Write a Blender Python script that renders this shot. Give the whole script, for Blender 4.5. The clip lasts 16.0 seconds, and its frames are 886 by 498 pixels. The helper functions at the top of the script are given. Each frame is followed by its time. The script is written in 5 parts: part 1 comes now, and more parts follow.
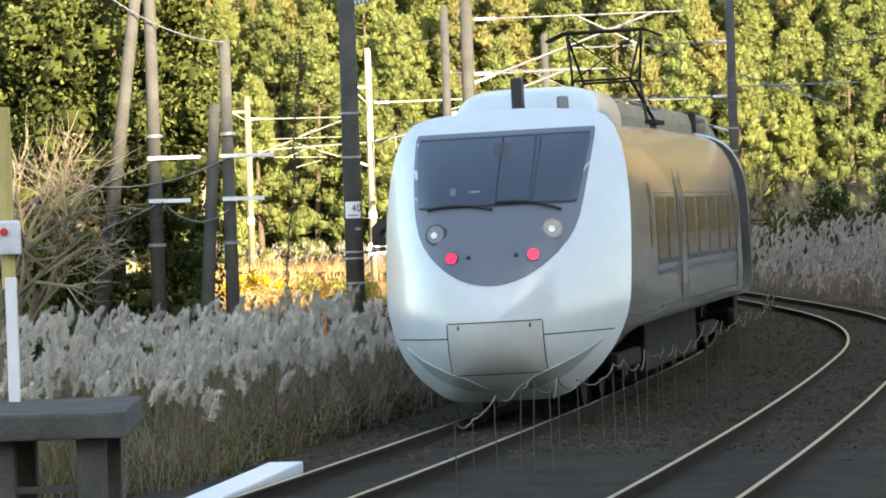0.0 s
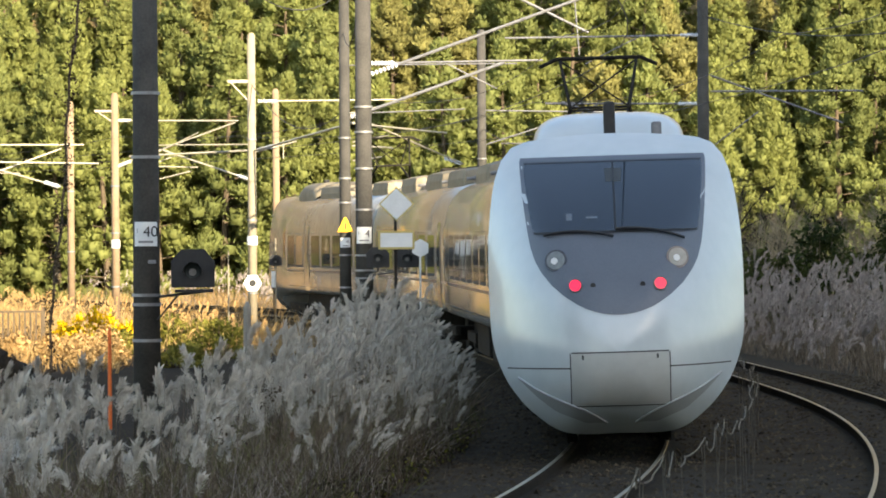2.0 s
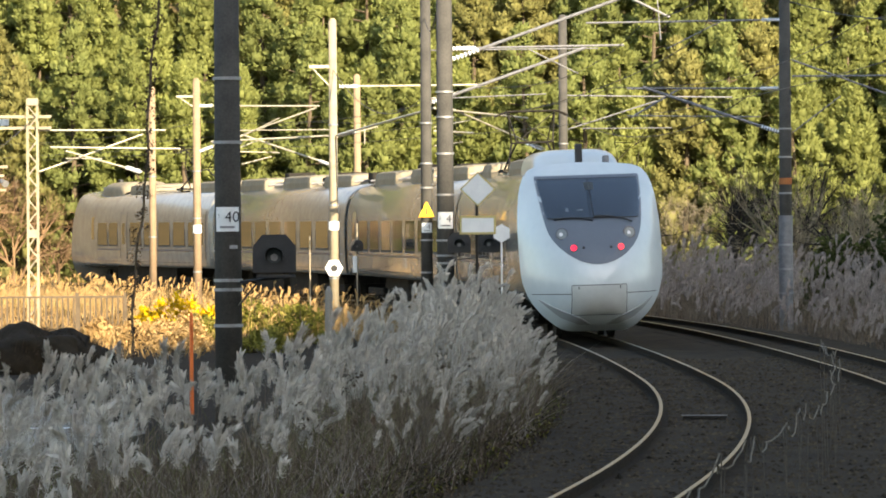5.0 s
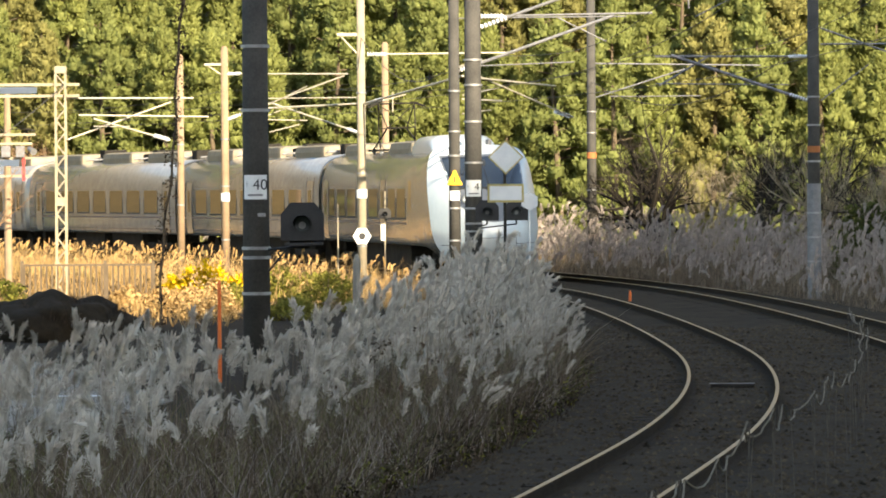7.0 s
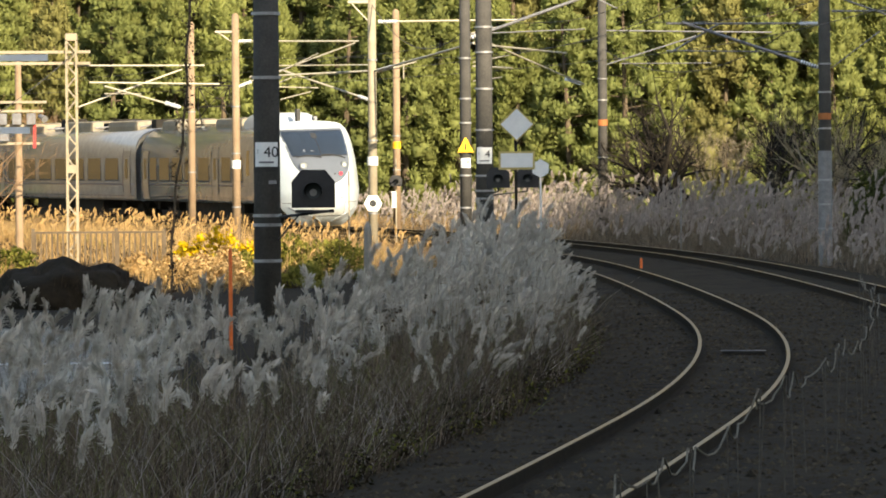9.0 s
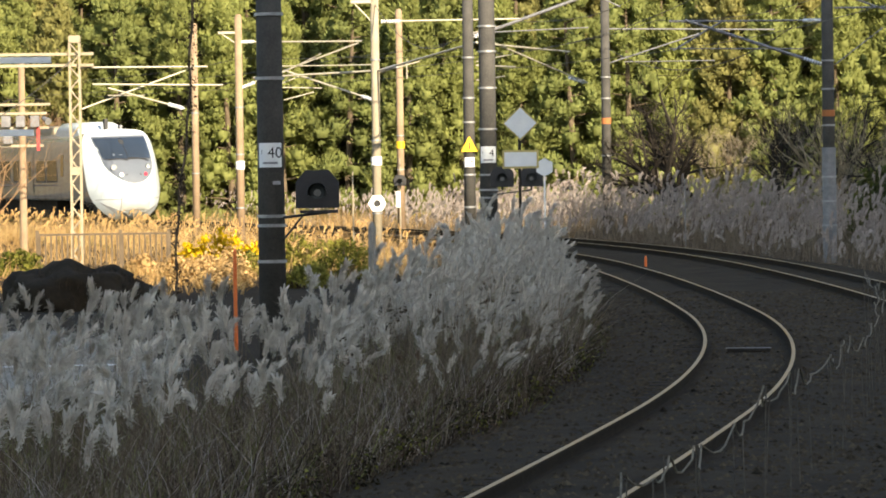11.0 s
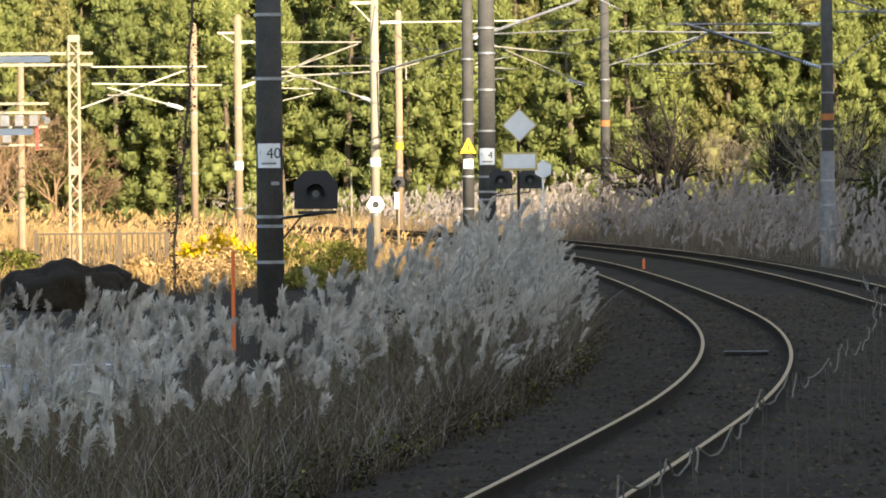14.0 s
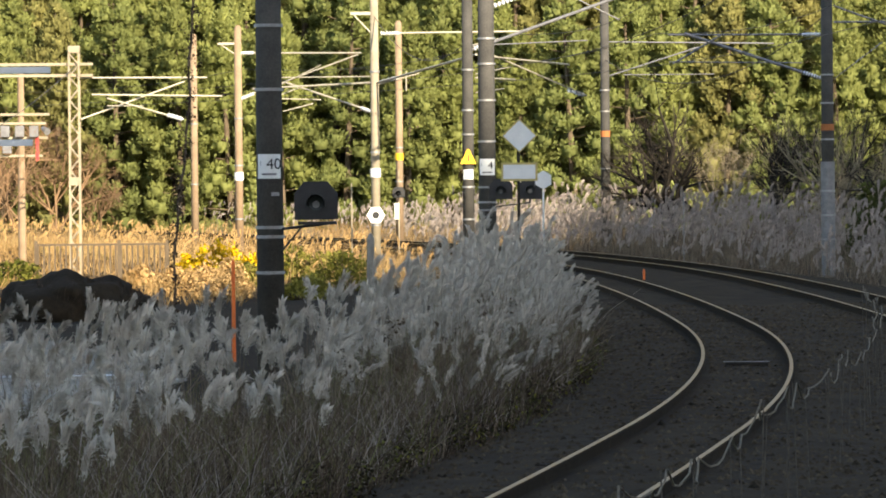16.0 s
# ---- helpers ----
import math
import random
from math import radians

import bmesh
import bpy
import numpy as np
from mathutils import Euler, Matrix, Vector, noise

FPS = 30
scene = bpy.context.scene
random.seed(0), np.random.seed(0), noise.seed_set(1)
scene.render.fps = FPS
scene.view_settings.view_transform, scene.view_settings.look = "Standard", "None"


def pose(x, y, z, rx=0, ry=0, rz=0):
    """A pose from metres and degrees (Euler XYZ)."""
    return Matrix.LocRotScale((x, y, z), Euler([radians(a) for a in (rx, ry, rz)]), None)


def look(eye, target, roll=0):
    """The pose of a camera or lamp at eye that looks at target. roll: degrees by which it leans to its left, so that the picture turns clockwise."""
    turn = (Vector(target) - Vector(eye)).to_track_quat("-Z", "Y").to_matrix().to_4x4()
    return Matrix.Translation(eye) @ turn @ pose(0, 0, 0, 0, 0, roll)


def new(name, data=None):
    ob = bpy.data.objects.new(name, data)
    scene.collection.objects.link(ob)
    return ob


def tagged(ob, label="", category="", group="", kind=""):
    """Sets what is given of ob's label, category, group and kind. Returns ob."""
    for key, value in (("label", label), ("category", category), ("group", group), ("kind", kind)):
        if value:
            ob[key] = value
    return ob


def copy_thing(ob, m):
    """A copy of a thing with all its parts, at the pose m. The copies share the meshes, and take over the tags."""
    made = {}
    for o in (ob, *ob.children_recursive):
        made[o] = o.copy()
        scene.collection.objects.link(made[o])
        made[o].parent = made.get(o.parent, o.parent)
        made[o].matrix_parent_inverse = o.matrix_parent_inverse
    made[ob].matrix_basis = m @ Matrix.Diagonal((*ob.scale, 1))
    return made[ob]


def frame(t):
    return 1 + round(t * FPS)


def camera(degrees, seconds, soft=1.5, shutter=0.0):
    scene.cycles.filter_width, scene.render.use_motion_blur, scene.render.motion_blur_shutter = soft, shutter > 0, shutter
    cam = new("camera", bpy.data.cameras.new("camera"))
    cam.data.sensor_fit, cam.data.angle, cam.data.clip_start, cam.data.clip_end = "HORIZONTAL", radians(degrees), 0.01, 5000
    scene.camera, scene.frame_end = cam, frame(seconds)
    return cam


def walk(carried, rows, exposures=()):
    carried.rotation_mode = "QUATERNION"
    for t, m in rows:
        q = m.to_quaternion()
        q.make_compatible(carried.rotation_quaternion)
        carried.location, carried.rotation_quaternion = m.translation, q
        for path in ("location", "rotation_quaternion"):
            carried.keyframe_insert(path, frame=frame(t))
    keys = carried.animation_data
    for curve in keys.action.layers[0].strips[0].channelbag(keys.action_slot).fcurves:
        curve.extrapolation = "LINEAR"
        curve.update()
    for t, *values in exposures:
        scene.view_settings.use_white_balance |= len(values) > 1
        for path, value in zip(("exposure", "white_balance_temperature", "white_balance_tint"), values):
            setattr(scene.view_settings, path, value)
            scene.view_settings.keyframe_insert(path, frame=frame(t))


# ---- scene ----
# The camera stands beside a curved railway line; z = 0 is the top of the rails.
EYE = 2.5
cam = camera(11.19, 16.0, soft=1.8)

# ---- plan of the line ----
# seconds, and where the tail lamps of the train then are along the line
TAIL = [(0, 23.9), (0.5, 31.0), (1, 38.0), (1.5, 44.9), (2.5, 57.7), (3.5, 70.5), (4.5, 84.6), (6.5, 114.2), (8.5, 142.0), (11.5, 181.5), (16, 245)]


def line_table():
    """Stations along the middle of the first track: (s, x, y, heading), s near y where the line runs straight ahead."""
    rows, ds = [], 0.5
    x, y, h, s = -185.0 + 189.3, 71.0, 0.0, 71.0
    while s > -75:
        rows.append((s, x, y, h))
        x, y = x - ds * math.sin(h), y - ds * math.cos(h)
        h += ds / (189.3 if s > 43 else 900.0)
        s -= ds
    rows.reverse()
    x, y, h, s = 4.3, 71.0, 0.0, 71.0
    while s < 420:
        r = 600.0 if s < 100 else 230.0 if s < 165 else 400.0 if s < 230 else 700.0
        h -= ds / r
        x, y, s = x + ds * math.sin(h), y + ds * math.cos(h), s + ds
        rows.append((s, x, y, h))
    return np.array(rows)


LINE = line_table()


def on_line(s, offset=0.0):
    """Place beside the line: metres along it, metres to its right; with the heading (clockwise from ahead)."""
    x, y, h = (float(np.interp(s, LINE[:, 0], LINE[:, k])) for k in (1, 2, 3))
    return x + offset * math.cos(h), y - offset * math.sin(h), h


def tail_at(t):
    """Where the lamps of the rear cab are at t seconds, along the line."""
    return float(np.interp(t, [r[0] for r in TAIL], [r[1] for r in TAIL]))


# ---- camera path ----
# seconds, yaw, pitch, lean; from 1.5 s on the camera only turns where it stands
TURNS = [
    (1.5, -0.928, -0.08, 0.52), (2.0, -1.553, -0.187, 0.38), (2.5, -1.674, 0.004, 0.3), (3.0, -1.268, 0.072, 0.3),
    (3.5, -1.279, -0.026, 0.28), (4.0, -1.039, -0.148, 0.3), (6.5, -0.192, -0.668, 0.46), (7.0, -0.164, -0.772, 0.39),
    (7.5, -0.08, -0.93, 0.36), (8.0, 0.02, -1.067, 0.4), (8.5, -0.049, -1.111, 0.42), (9.0, -0.022, -1.186, 0.41),
    (11.5, 0.037, -1.197, 0.85), (12.0, 0.017, -1.223, 0.78), (12.5, -0.002, -1.244, 0.68), (13.0, 0.02, -1.223, 0.7),
    (13.5, 0.021, -1.189, 0.66), (14.0, 0.012, -1.173, 0.48), (14.5, 0.0, -1.132, 0.44), (15.0, -0.02, -1.104, 0.5),
    (15.5, -0.011, -1.075, 0.52), (16.0, 0.013, -1.039, 0.51)]
# seconds, metres behind the stand, how far the middle of the view lies beside and above the rear cab, lean, and degrees of swing towards the line
APPROACH = [(0.0, 28.7, 0.71, 0.46, 1.9, 3.6), (0.25, 23.6, 0.98, 0.47, 1.6, 2.65), (0.5, 19.2, 1.28, 0.5, 1.31, 1.9), (0.75, 16.6, 1.58, 0.8, 1.1, 1.35), (1.0, 14.0, 1.88, 1.07, 0.89, 0.9),
            (1.1, 12.2, 1.97, 1.09, 0.8, 0.72), (1.2, 9.7, 2.06, 1.1, 0.72, 0.52), (1.3, 6.4, 2.14, 1.1, 0.65, 0.33), (1.4, 2.9, 2.22, 1.09, 0.58, 0.15)]


def camera_rows():
    rows = []
    for t, back, beside, above, lean, swing in APPROACH:
        x, y, _ = on_line(tail_at(t))
        far, bearing = math.hypot(x, y) + back, math.atan2(x, y) + radians(swing)
        pitch = above - math.degrees(math.atan2(EYE - 1.6, far))
        rows.append((t, pose(x - far * math.sin(bearing), y - far * math.cos(bearing), EYE, 90 + pitch, 0, beside - math.degrees(bearing)) @ pose(0, 0, 0, 0, 0, -lean)))
    return rows + [(t, pose(0, 0, EYE, 90 + pitch, 0, yaw) @ pose(0, 0, 0, 0, 0, -lean)) for t, yaw, pitch, lean in TURNS]


walk(cam, camera_rows(), [(0.0, 2.4, 7200, 8), (1.5, 1.85, 7200, 8), (4.0, 1.85, 7200, 8), (7.0, 1.79, 7250, 8), (7.5, 1.6, 7200, 8), (8.0, 1.43, 7200, 8), (9.0, 1.42, 7200, 8), (11.5, 1.74, 7050, 9), (12.5, 2.08, 6900, 9), (14.0, 1.78, 6900, 9), (14.5, 1.62, 6900, 9), (16.0, 1.52, 6900, 9)])

# ---- light: a low sun from behind, over an added unseen hill that keeps the line in shade ----
SUN_SIDE, SUN_HIGH = radians(27), radians(22.9)
to_sun = Vector((math.sin(SUN_SIDE) * math.cos(SUN_HIGH), -math.cos(SUN_SIDE) * math.cos(SUN_HIGH), math.sin(SUN_HIGH)))
sun = new("sun", bpy.data.lights.new("sun", "SUN"))
sun.data.energy, sun.data.angle, sun.data.color = 4.6, radians(0.35), (1.0, 0.87, 0.68)
sun.matrix_world = look(to_sun * 100, (0, 0, 0))
world = bpy.data.worlds.new("sky")
scene.world = world
world.use_nodes = True
sky = world.node_tree.nodes.new("ShaderNodeTexSky")
sky.sky_type, sky.sun_disc, sky.sun_elevation, sky.sun_rotation = "NISHITA", False, SUN_HIGH, math.atan2(to_sun.x, to_sun.y)
world.node_tree.nodes["Background"].inputs["Strength"].default_value = 0.12
world.node_tree.links.new(sky.outputs[0], world.node_tree.nodes["Background"].inputs["Color"])


# ---- materials ----
def material(name, low, high, rough=0.8, scale=6.0, metal=0.0, bump=0.0, fine=40.0, vary=0.0, coat=0.0, emit=None, spots=None, through_light=0.0):
    """A surface between two colours at two scales of noise, with relief; vary: change from piece to piece."""
    m = bpy.data.materials.new(name)
    m.use_nodes = True
    nt = m.node_tree
    b = nt.nodes["Principled BSDF"]
    b.inputs["Roughness"].default_value, b.inputs["Metallic"].default_value = rough, metal
    b.inputs["Coat Weight"].default_value = coat
    b.inputs["Specular IOR Level"].default_value = 0.5 if rough < 0.7 else 0.12
    co = nt.nodes.new("ShaderNodeTexCoord")
    n1, n2 = nt.nodes.new("ShaderNodeTexNoise"), nt.nodes.new("ShaderNodeTexNoise")
    for n, s in ((n1, scale), (n2, fine)):
        n.inputs["Scale"].default_value, n.inputs["Detail"].default_value = s, 5
        nt.links.new(co.outputs["Object"], n.inputs["Vector"])
    add = nt.nodes.new("ShaderNodeMath")
    add.operation = "MULTIPLY_ADD"
    add.inputs[1].default_value, add.inputs[2].default_value = 0.45, 0.0
    nt.links.new(n2.outputs["Fac"], add.inputs[0])
    add2 = nt.nodes.new("ShaderNodeMath")
    add2.operation = "MULTIPLY_ADD"
    add2.inputs[1].default_value = 0.62
    nt.links.new(n1.outputs["Fac"], add2.inputs[0])
    nt.links.new(add.outputs[0], add2.inputs[2])
    last = add2.outputs[0]
    if vary:
        geo, info = nt.nodes.new("ShaderNodeNewGeometry"), nt.nodes.new("ShaderNodeObjectInfo")
        mix = nt.nodes.new("ShaderNodeMath")
        mix.operation = "ADD"
        nt.links.new(geo.outputs["Random Per Island"], mix.inputs[0])
        nt.links.new(info.outputs["Random"], mix.inputs[1])
        va = nt.nodes.new("ShaderNodeMath")
        va.operation = "MULTIPLY_ADD"
        va.inputs[1].default_value, va.inputs[2].default_value = vary, -vary
        nt.links.new(mix.outputs[0], va.inputs[0])
        su = nt.nodes.new("ShaderNodeMath")
        su.operation = "ADD"
        nt.links.new(last, su.inputs[0])
        nt.links.new(va.outputs[0], su.inputs[1])
        last = su.outputs[0]
    ramp = nt.nodes.new("ShaderNodeValToRGB")
    ramp.color_ramp.elements[0].position, ramp.color_ramp.elements[1].position = 0.32, 0.74
    ramp.color_ramp.elements[0].color, ramp.color_ramp.elements[1].color = (*low, 1), (*high, 1)
    if spots:
        e = ramp.color_ramp.elements.new(0.9)
        e.color = (*spots, 1)
    nt.links.new(last, ramp.inputs[0])
    nt.links.new(ramp.outputs[0], b.inputs["Base Color"])
    if bump:
        bp = nt.nodes.new("ShaderNodeBump")
        bp.inputs["Strength"].default_value, bp.inputs["Distance"].default_value = bump, 0.02
        nt.links.new(n2.outputs["Fac"], bp.inputs["Height"])
        nt.links.new(bp.outputs[0], b.inputs["Normal"])
    if emit:
        b.inputs["Emission Color"].default_value, b.inputs["Emission Strength"].default_value = (*emit[0], 1), emit[1]
    if through_light:
        tr, ms = nt.nodes.new("ShaderNodeBsdfTranslucent"), nt.nodes.new("ShaderNodeMixShader")
        nt.links.new(ramp.outputs[0], tr.inputs["Color"])
        ms.inputs[0].default_value = through_light
        nt.links.new(b.outputs[0], ms.inputs[1])
        nt.links.new(tr.outputs[0], ms.inputs[2])
        nt.links.new(ms.outputs[0], nt.nodes["Material Output"].inputs["Surface"])
    return m


M = {
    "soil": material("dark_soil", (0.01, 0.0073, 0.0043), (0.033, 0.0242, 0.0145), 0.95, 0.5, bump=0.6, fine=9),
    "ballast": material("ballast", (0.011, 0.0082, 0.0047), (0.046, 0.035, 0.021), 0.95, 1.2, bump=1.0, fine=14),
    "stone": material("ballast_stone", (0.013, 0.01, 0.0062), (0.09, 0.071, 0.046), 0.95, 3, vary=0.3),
    "rail": material("rusty_rail", (0.012, 0.009, 0.006), (0.035, 0.026, 0.018), 0.95, 5, bump=0.3),
    "rail_top": material("polished_rail", (0.25, 0.22, 0.155), (0.38, 0.34, 0.245), 0.36, 8, metal=1.0),
    "sleeper": material("weathered_sleeper", (0.008, 0.0065, 0.005), (0.026, 0.021, 0.016), 0.9, 4, bump=0.5, vary=0.2),
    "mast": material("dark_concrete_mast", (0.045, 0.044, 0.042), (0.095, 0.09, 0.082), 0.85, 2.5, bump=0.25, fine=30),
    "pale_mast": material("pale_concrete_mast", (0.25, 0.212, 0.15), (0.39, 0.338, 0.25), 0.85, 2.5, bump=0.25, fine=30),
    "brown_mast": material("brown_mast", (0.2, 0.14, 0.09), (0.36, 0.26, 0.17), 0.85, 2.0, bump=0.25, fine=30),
    "band": material("galvanised_band", (0.22, 0.22, 0.22), (0.36, 0.36, 0.36), 0.5, 12, metal=0.6),
    # bracket pipes in two tones: sun put into pipe, shade into grey_pipe
    "pipe": material("galvanised_pipe", (0.34, 0.305, 0.235), (0.5, 0.455, 0.36), 0.5, 8, metal=0.2),
    "grey_pipe": material("grey_and_shaded_pipe", (0.12, 0.12, 0.125), (0.24, 0.24, 0.25), 0.6, 8, metal=0.3),
    "insulator": material("glazed_insulator", (0.5, 0.52, 0.54), (0.7, 0.72, 0.74), 0.25, 10),
    "wire": material("dark_wire", (0.03, 0.03, 0.03), (0.07, 0.065, 0.06), 0.6, 10),
    "white": material("white_enamel", (0.66, 0.67, 0.66), (0.8, 0.8, 0.78), 0.45, 6),
    "ink": material("black_paint", (0.012, 0.012, 0.013), (0.025, 0.025, 0.026), 0.6, 10),
    "yellow": material("yellow_sign_paint", (0.75, 0.4, 0.01), (0.85, 0.5, 0.02), 0.5, 6),
    "dull_yellow": material("faded_yellow_frame", (0.42, 0.33, 0.1), (0.52, 0.42, 0.16), 0.6, 6),
    "orange": material("orange_paint", (0.72, 0.13, 0.02), (0.85, 0.2, 0.04), 0.6, 6),
    "dull_orange": material("faded_orange_band", (0.3, 0.11, 0.04), (0.42, 0.16, 0.06), 0.7, 6),
    "signal_glass": material("dark_lens", (0.05, 0.055, 0.06), (0.1, 0.11, 0.12), 0.1, 5, coat=0.5),
    "cover": material("greyed_cover_paint", (0.44, 0.455, 0.44), (0.51, 0.525, 0.505), 0.4, 2, fine=9),
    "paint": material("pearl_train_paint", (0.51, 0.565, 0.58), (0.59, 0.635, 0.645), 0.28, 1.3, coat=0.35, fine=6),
    # side_paint: dusty silver, darkened further for the sides' shade and reflections
    "side_paint": material("dusty_shaded_silver_paint", (0.24, 0.235, 0.22), (0.37, 0.36, 0.335), 0.2, 2.2, metal=0.2, coat=0.3, fine=9),
    "mask": material("slate_grey_paint", (0.1, 0.115, 0.135), (0.13, 0.145, 0.17), 0.4, 2, coat=0.2),
    "glass": material("tinted_glass", (0.018, 0.025, 0.034), (0.028, 0.036, 0.048), 0.06, 1, coat=1.0),
    "side_glass": material("bronze_tinted_glass", (0.07, 0.07, 0.064), (0.12, 0.117, 0.105), 0.06, 2, metal=0.5),
    "roof": material("grimy_roof_paint", (0.17, 0.14, 0.095), (0.3, 0.25, 0.17), 0.6, 1.5, fine=8),
    "under": material("grimy_underframe", (0.012, 0.011, 0.01), (0.04, 0.036, 0.03), 0.85, 4),
    "blue": material("blue_stripe", (0.05, 0.06, 0.1), (0.07, 0.08, 0.13), 0.35, 3),
    "seam": material("panel_gap", (0.06, 0.06, 0.06), (0.1, 0.1, 0.1), 0.7, 3),
    "tail_lamp": material("lit_tail_lamp", (0.3, 0.004, 0.008), (0.36, 0.008, 0.012), 0.3, 3, emit=((1.0, 0.004, 0.05), 0.6)),
    "head_lamp": material("clear_lamp_glass", (0.16, 0.18, 0.18), (0.24, 0.26, 0.26), 0.25, 22),
    "chrome": material("dark_lamp_rim", (0.05, 0.055, 0.06), (0.09, 0.09, 0.1), 0.3, 6, metal=0.7),
    "needle": material("cedar_foliage", (0.16, 0.178, 0.058), (0.32, 0.345, 0.112), 0.95, 0.35, fine=7, vary=0.18, spots=(0.37, 0.355, 0.13), through_light=0.48),
    "olive_needle": material("olive_cedar_foliage", (0.135, 0.155, 0.053), (0.275, 0.305, 0.103), 0.95, 0.35, fine=7, vary=0.18, spots=(0.33, 0.32, 0.12), through_light=0.48),
    "brown_needle": material("browning_cedar_foliage", (0.165, 0.16, 0.058), (0.33, 0.31, 0.11), 0.95, 0.35, fine=7, vary=0.2, spots=(0.35, 0.26, 0.125), through_light=0.42),
    "dull_plume": material("dull_pinkish_plume", (0.25, 0.21, 0.185), (0.46, 0.4, 0.36), 0.95, 1.2, vary=0.22, fine=12, through_light=0.2),
    # shade of the bushes beyond the tracks is put into this leaf colour
    "dark_needle": material("shade_toned_evergreen", (0.02, 0.03, 0.008), (0.09, 0.1, 0.025), 0.85, 0.5, fine=3, vary=0.2, through_light=0.12),
    "bark": material("bark", (0.06, 0.045, 0.03), (0.17, 0.13, 0.09), 0.95, 2, bump=0.6),
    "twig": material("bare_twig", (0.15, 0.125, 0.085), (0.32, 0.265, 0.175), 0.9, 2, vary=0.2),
    # near-black so that sunlit shrubs still stand as shaded silhouettes
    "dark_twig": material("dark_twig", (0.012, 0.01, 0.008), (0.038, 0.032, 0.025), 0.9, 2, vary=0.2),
    "plume": material("silver_plume", (0.43, 0.39, 0.33), (0.67, 0.62, 0.54), 0.95, 1.2, vary=0.22, fine=12, through_light=0.3),
    "straw": material("dry_straw", (0.075, 0.056, 0.037), (0.29, 0.235, 0.17), 0.95, 1.0, vary=0.25, through_light=0.15),
    "green_blade": material("fading_green_blade", (0.06, 0.07, 0.02), (0.2, 0.2, 0.07), 0.9, 1.0, vary=0.25, through_light=0.15),
    "dead_weed": material("dead_brown_weed", (0.026, 0.019, 0.013), (0.115, 0.08, 0.053), 0.95, 1.0, vary=0.3),
    "gold_grass": material("golden_dry_grass", (0.24, 0.14, 0.05), (0.6, 0.41, 0.19), 0.95, 0.6, vary=0.35, through_light=0.25),
    "goldenrod": material("yellow_blossom", (0.5, 0.33, 0.01), (0.78, 0.55, 0.02), 0.9, 2, vary=0.25, through_light=0.2),
    "shrub": material("shrub_leaf", (0.06, 0.07, 0.012), (0.26, 0.24, 0.05), 0.9, 1.5, vary=0.3, through_light=0.2),
    "asphalt": material("asphalt", (0.012, 0.012, 0.012), (0.03, 0.029, 0.028), 0.9, 0.8, bump=0.3),
    "concrete": material("pale_concrete", (0.19, 0.172, 0.145), (0.31, 0.285, 0.24), 0.85, 1.5, bump=0.3),
    "dark_concrete": material("mossy_dark_concrete", (0.05, 0.048, 0.045), (0.12, 0.115, 0.105), 0.85, 2.5, bump=0.4),
    "rope": material("weathered_rope", (0.1, 0.086, 0.066), (0.2, 0.175, 0.135), 0.9, 20),
    "rod": material("rusty_rod", (0.04, 0.034, 0.028), (0.11, 0.096, 0.08), 0.8, 10),
    "teal_roof": material("teal_sheet_roof", (0.08, 0.17, 0.22), (0.14, 0.27, 0.33), 0.5, 2),
    "hill": material("wooded_hill", (0.02, 0.025, 0.01), (0.07, 0.075, 0.03), 0.95, 0.05, fine=0.6),
    "leaf_litter": material("autumn_slope", (0.06, 0.045, 0.02), (0.17, 0.12, 0.05), 0.95, 0.2, fine=2),
    "scoop": material("scoop_shade_grey", (0.29, 0.305, 0.31), (0.35, 0.365, 0.37), 0.4, 3),
    "weed_leaf": material("dark_weed_leaf", (0.02, 0.018, 0.008), (0.085, 0.07, 0.028), 0.9, 1.2, vary=0.3, through_light=0.1),
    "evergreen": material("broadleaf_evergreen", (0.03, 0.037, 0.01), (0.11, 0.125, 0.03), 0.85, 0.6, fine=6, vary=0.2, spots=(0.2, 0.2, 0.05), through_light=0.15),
    "red_twig": material("reddish_bare_twig", (0.11, 0.07, 0.04), (0.27, 0.17, 0.095), 0.9, 2, vary=0.2),
    "red": material("red_paint", (0.5, 0.03, 0.03), (0.6, 0.05, 0.05), 0.5, 4),
}


# ---- mesh helpers ----
def mesh_ob(name, verts, faces, mat, parent=None, label="", smooth=False):
    me = bpy.data.meshes.new(name)
    me.from_pydata([tuple(v) for v in verts], [], [tuple(f) for f in faces])
    me.materials.append(M[mat])
    if smooth:
        me.shade_smooth()
    ob = new(name, me)
    ob.parent = parent
    return tagged(ob, label)


def part(name, bm, mat, parent=None, label="", smooth=False):
    """Links a bmesh as one mesh object under its thing."""
    me = bpy.data.meshes.new(name)
    bm.to_mesh(me)
    bm.free()
    me.materials.append(M[mat])
    if smooth:
        me.shade_smooth()
    ob = new(name, me)
    ob.parent = parent
    return tagged(ob, label)


def thing(name, x, y, z, label, category, group="", turn=0.0):
    ob = new(name)
    ob.empty_display_size = 0.2
    ob.matrix_world = pose(x, y, z, 0, 0, turn)
    return tagged(ob, label, category, group)


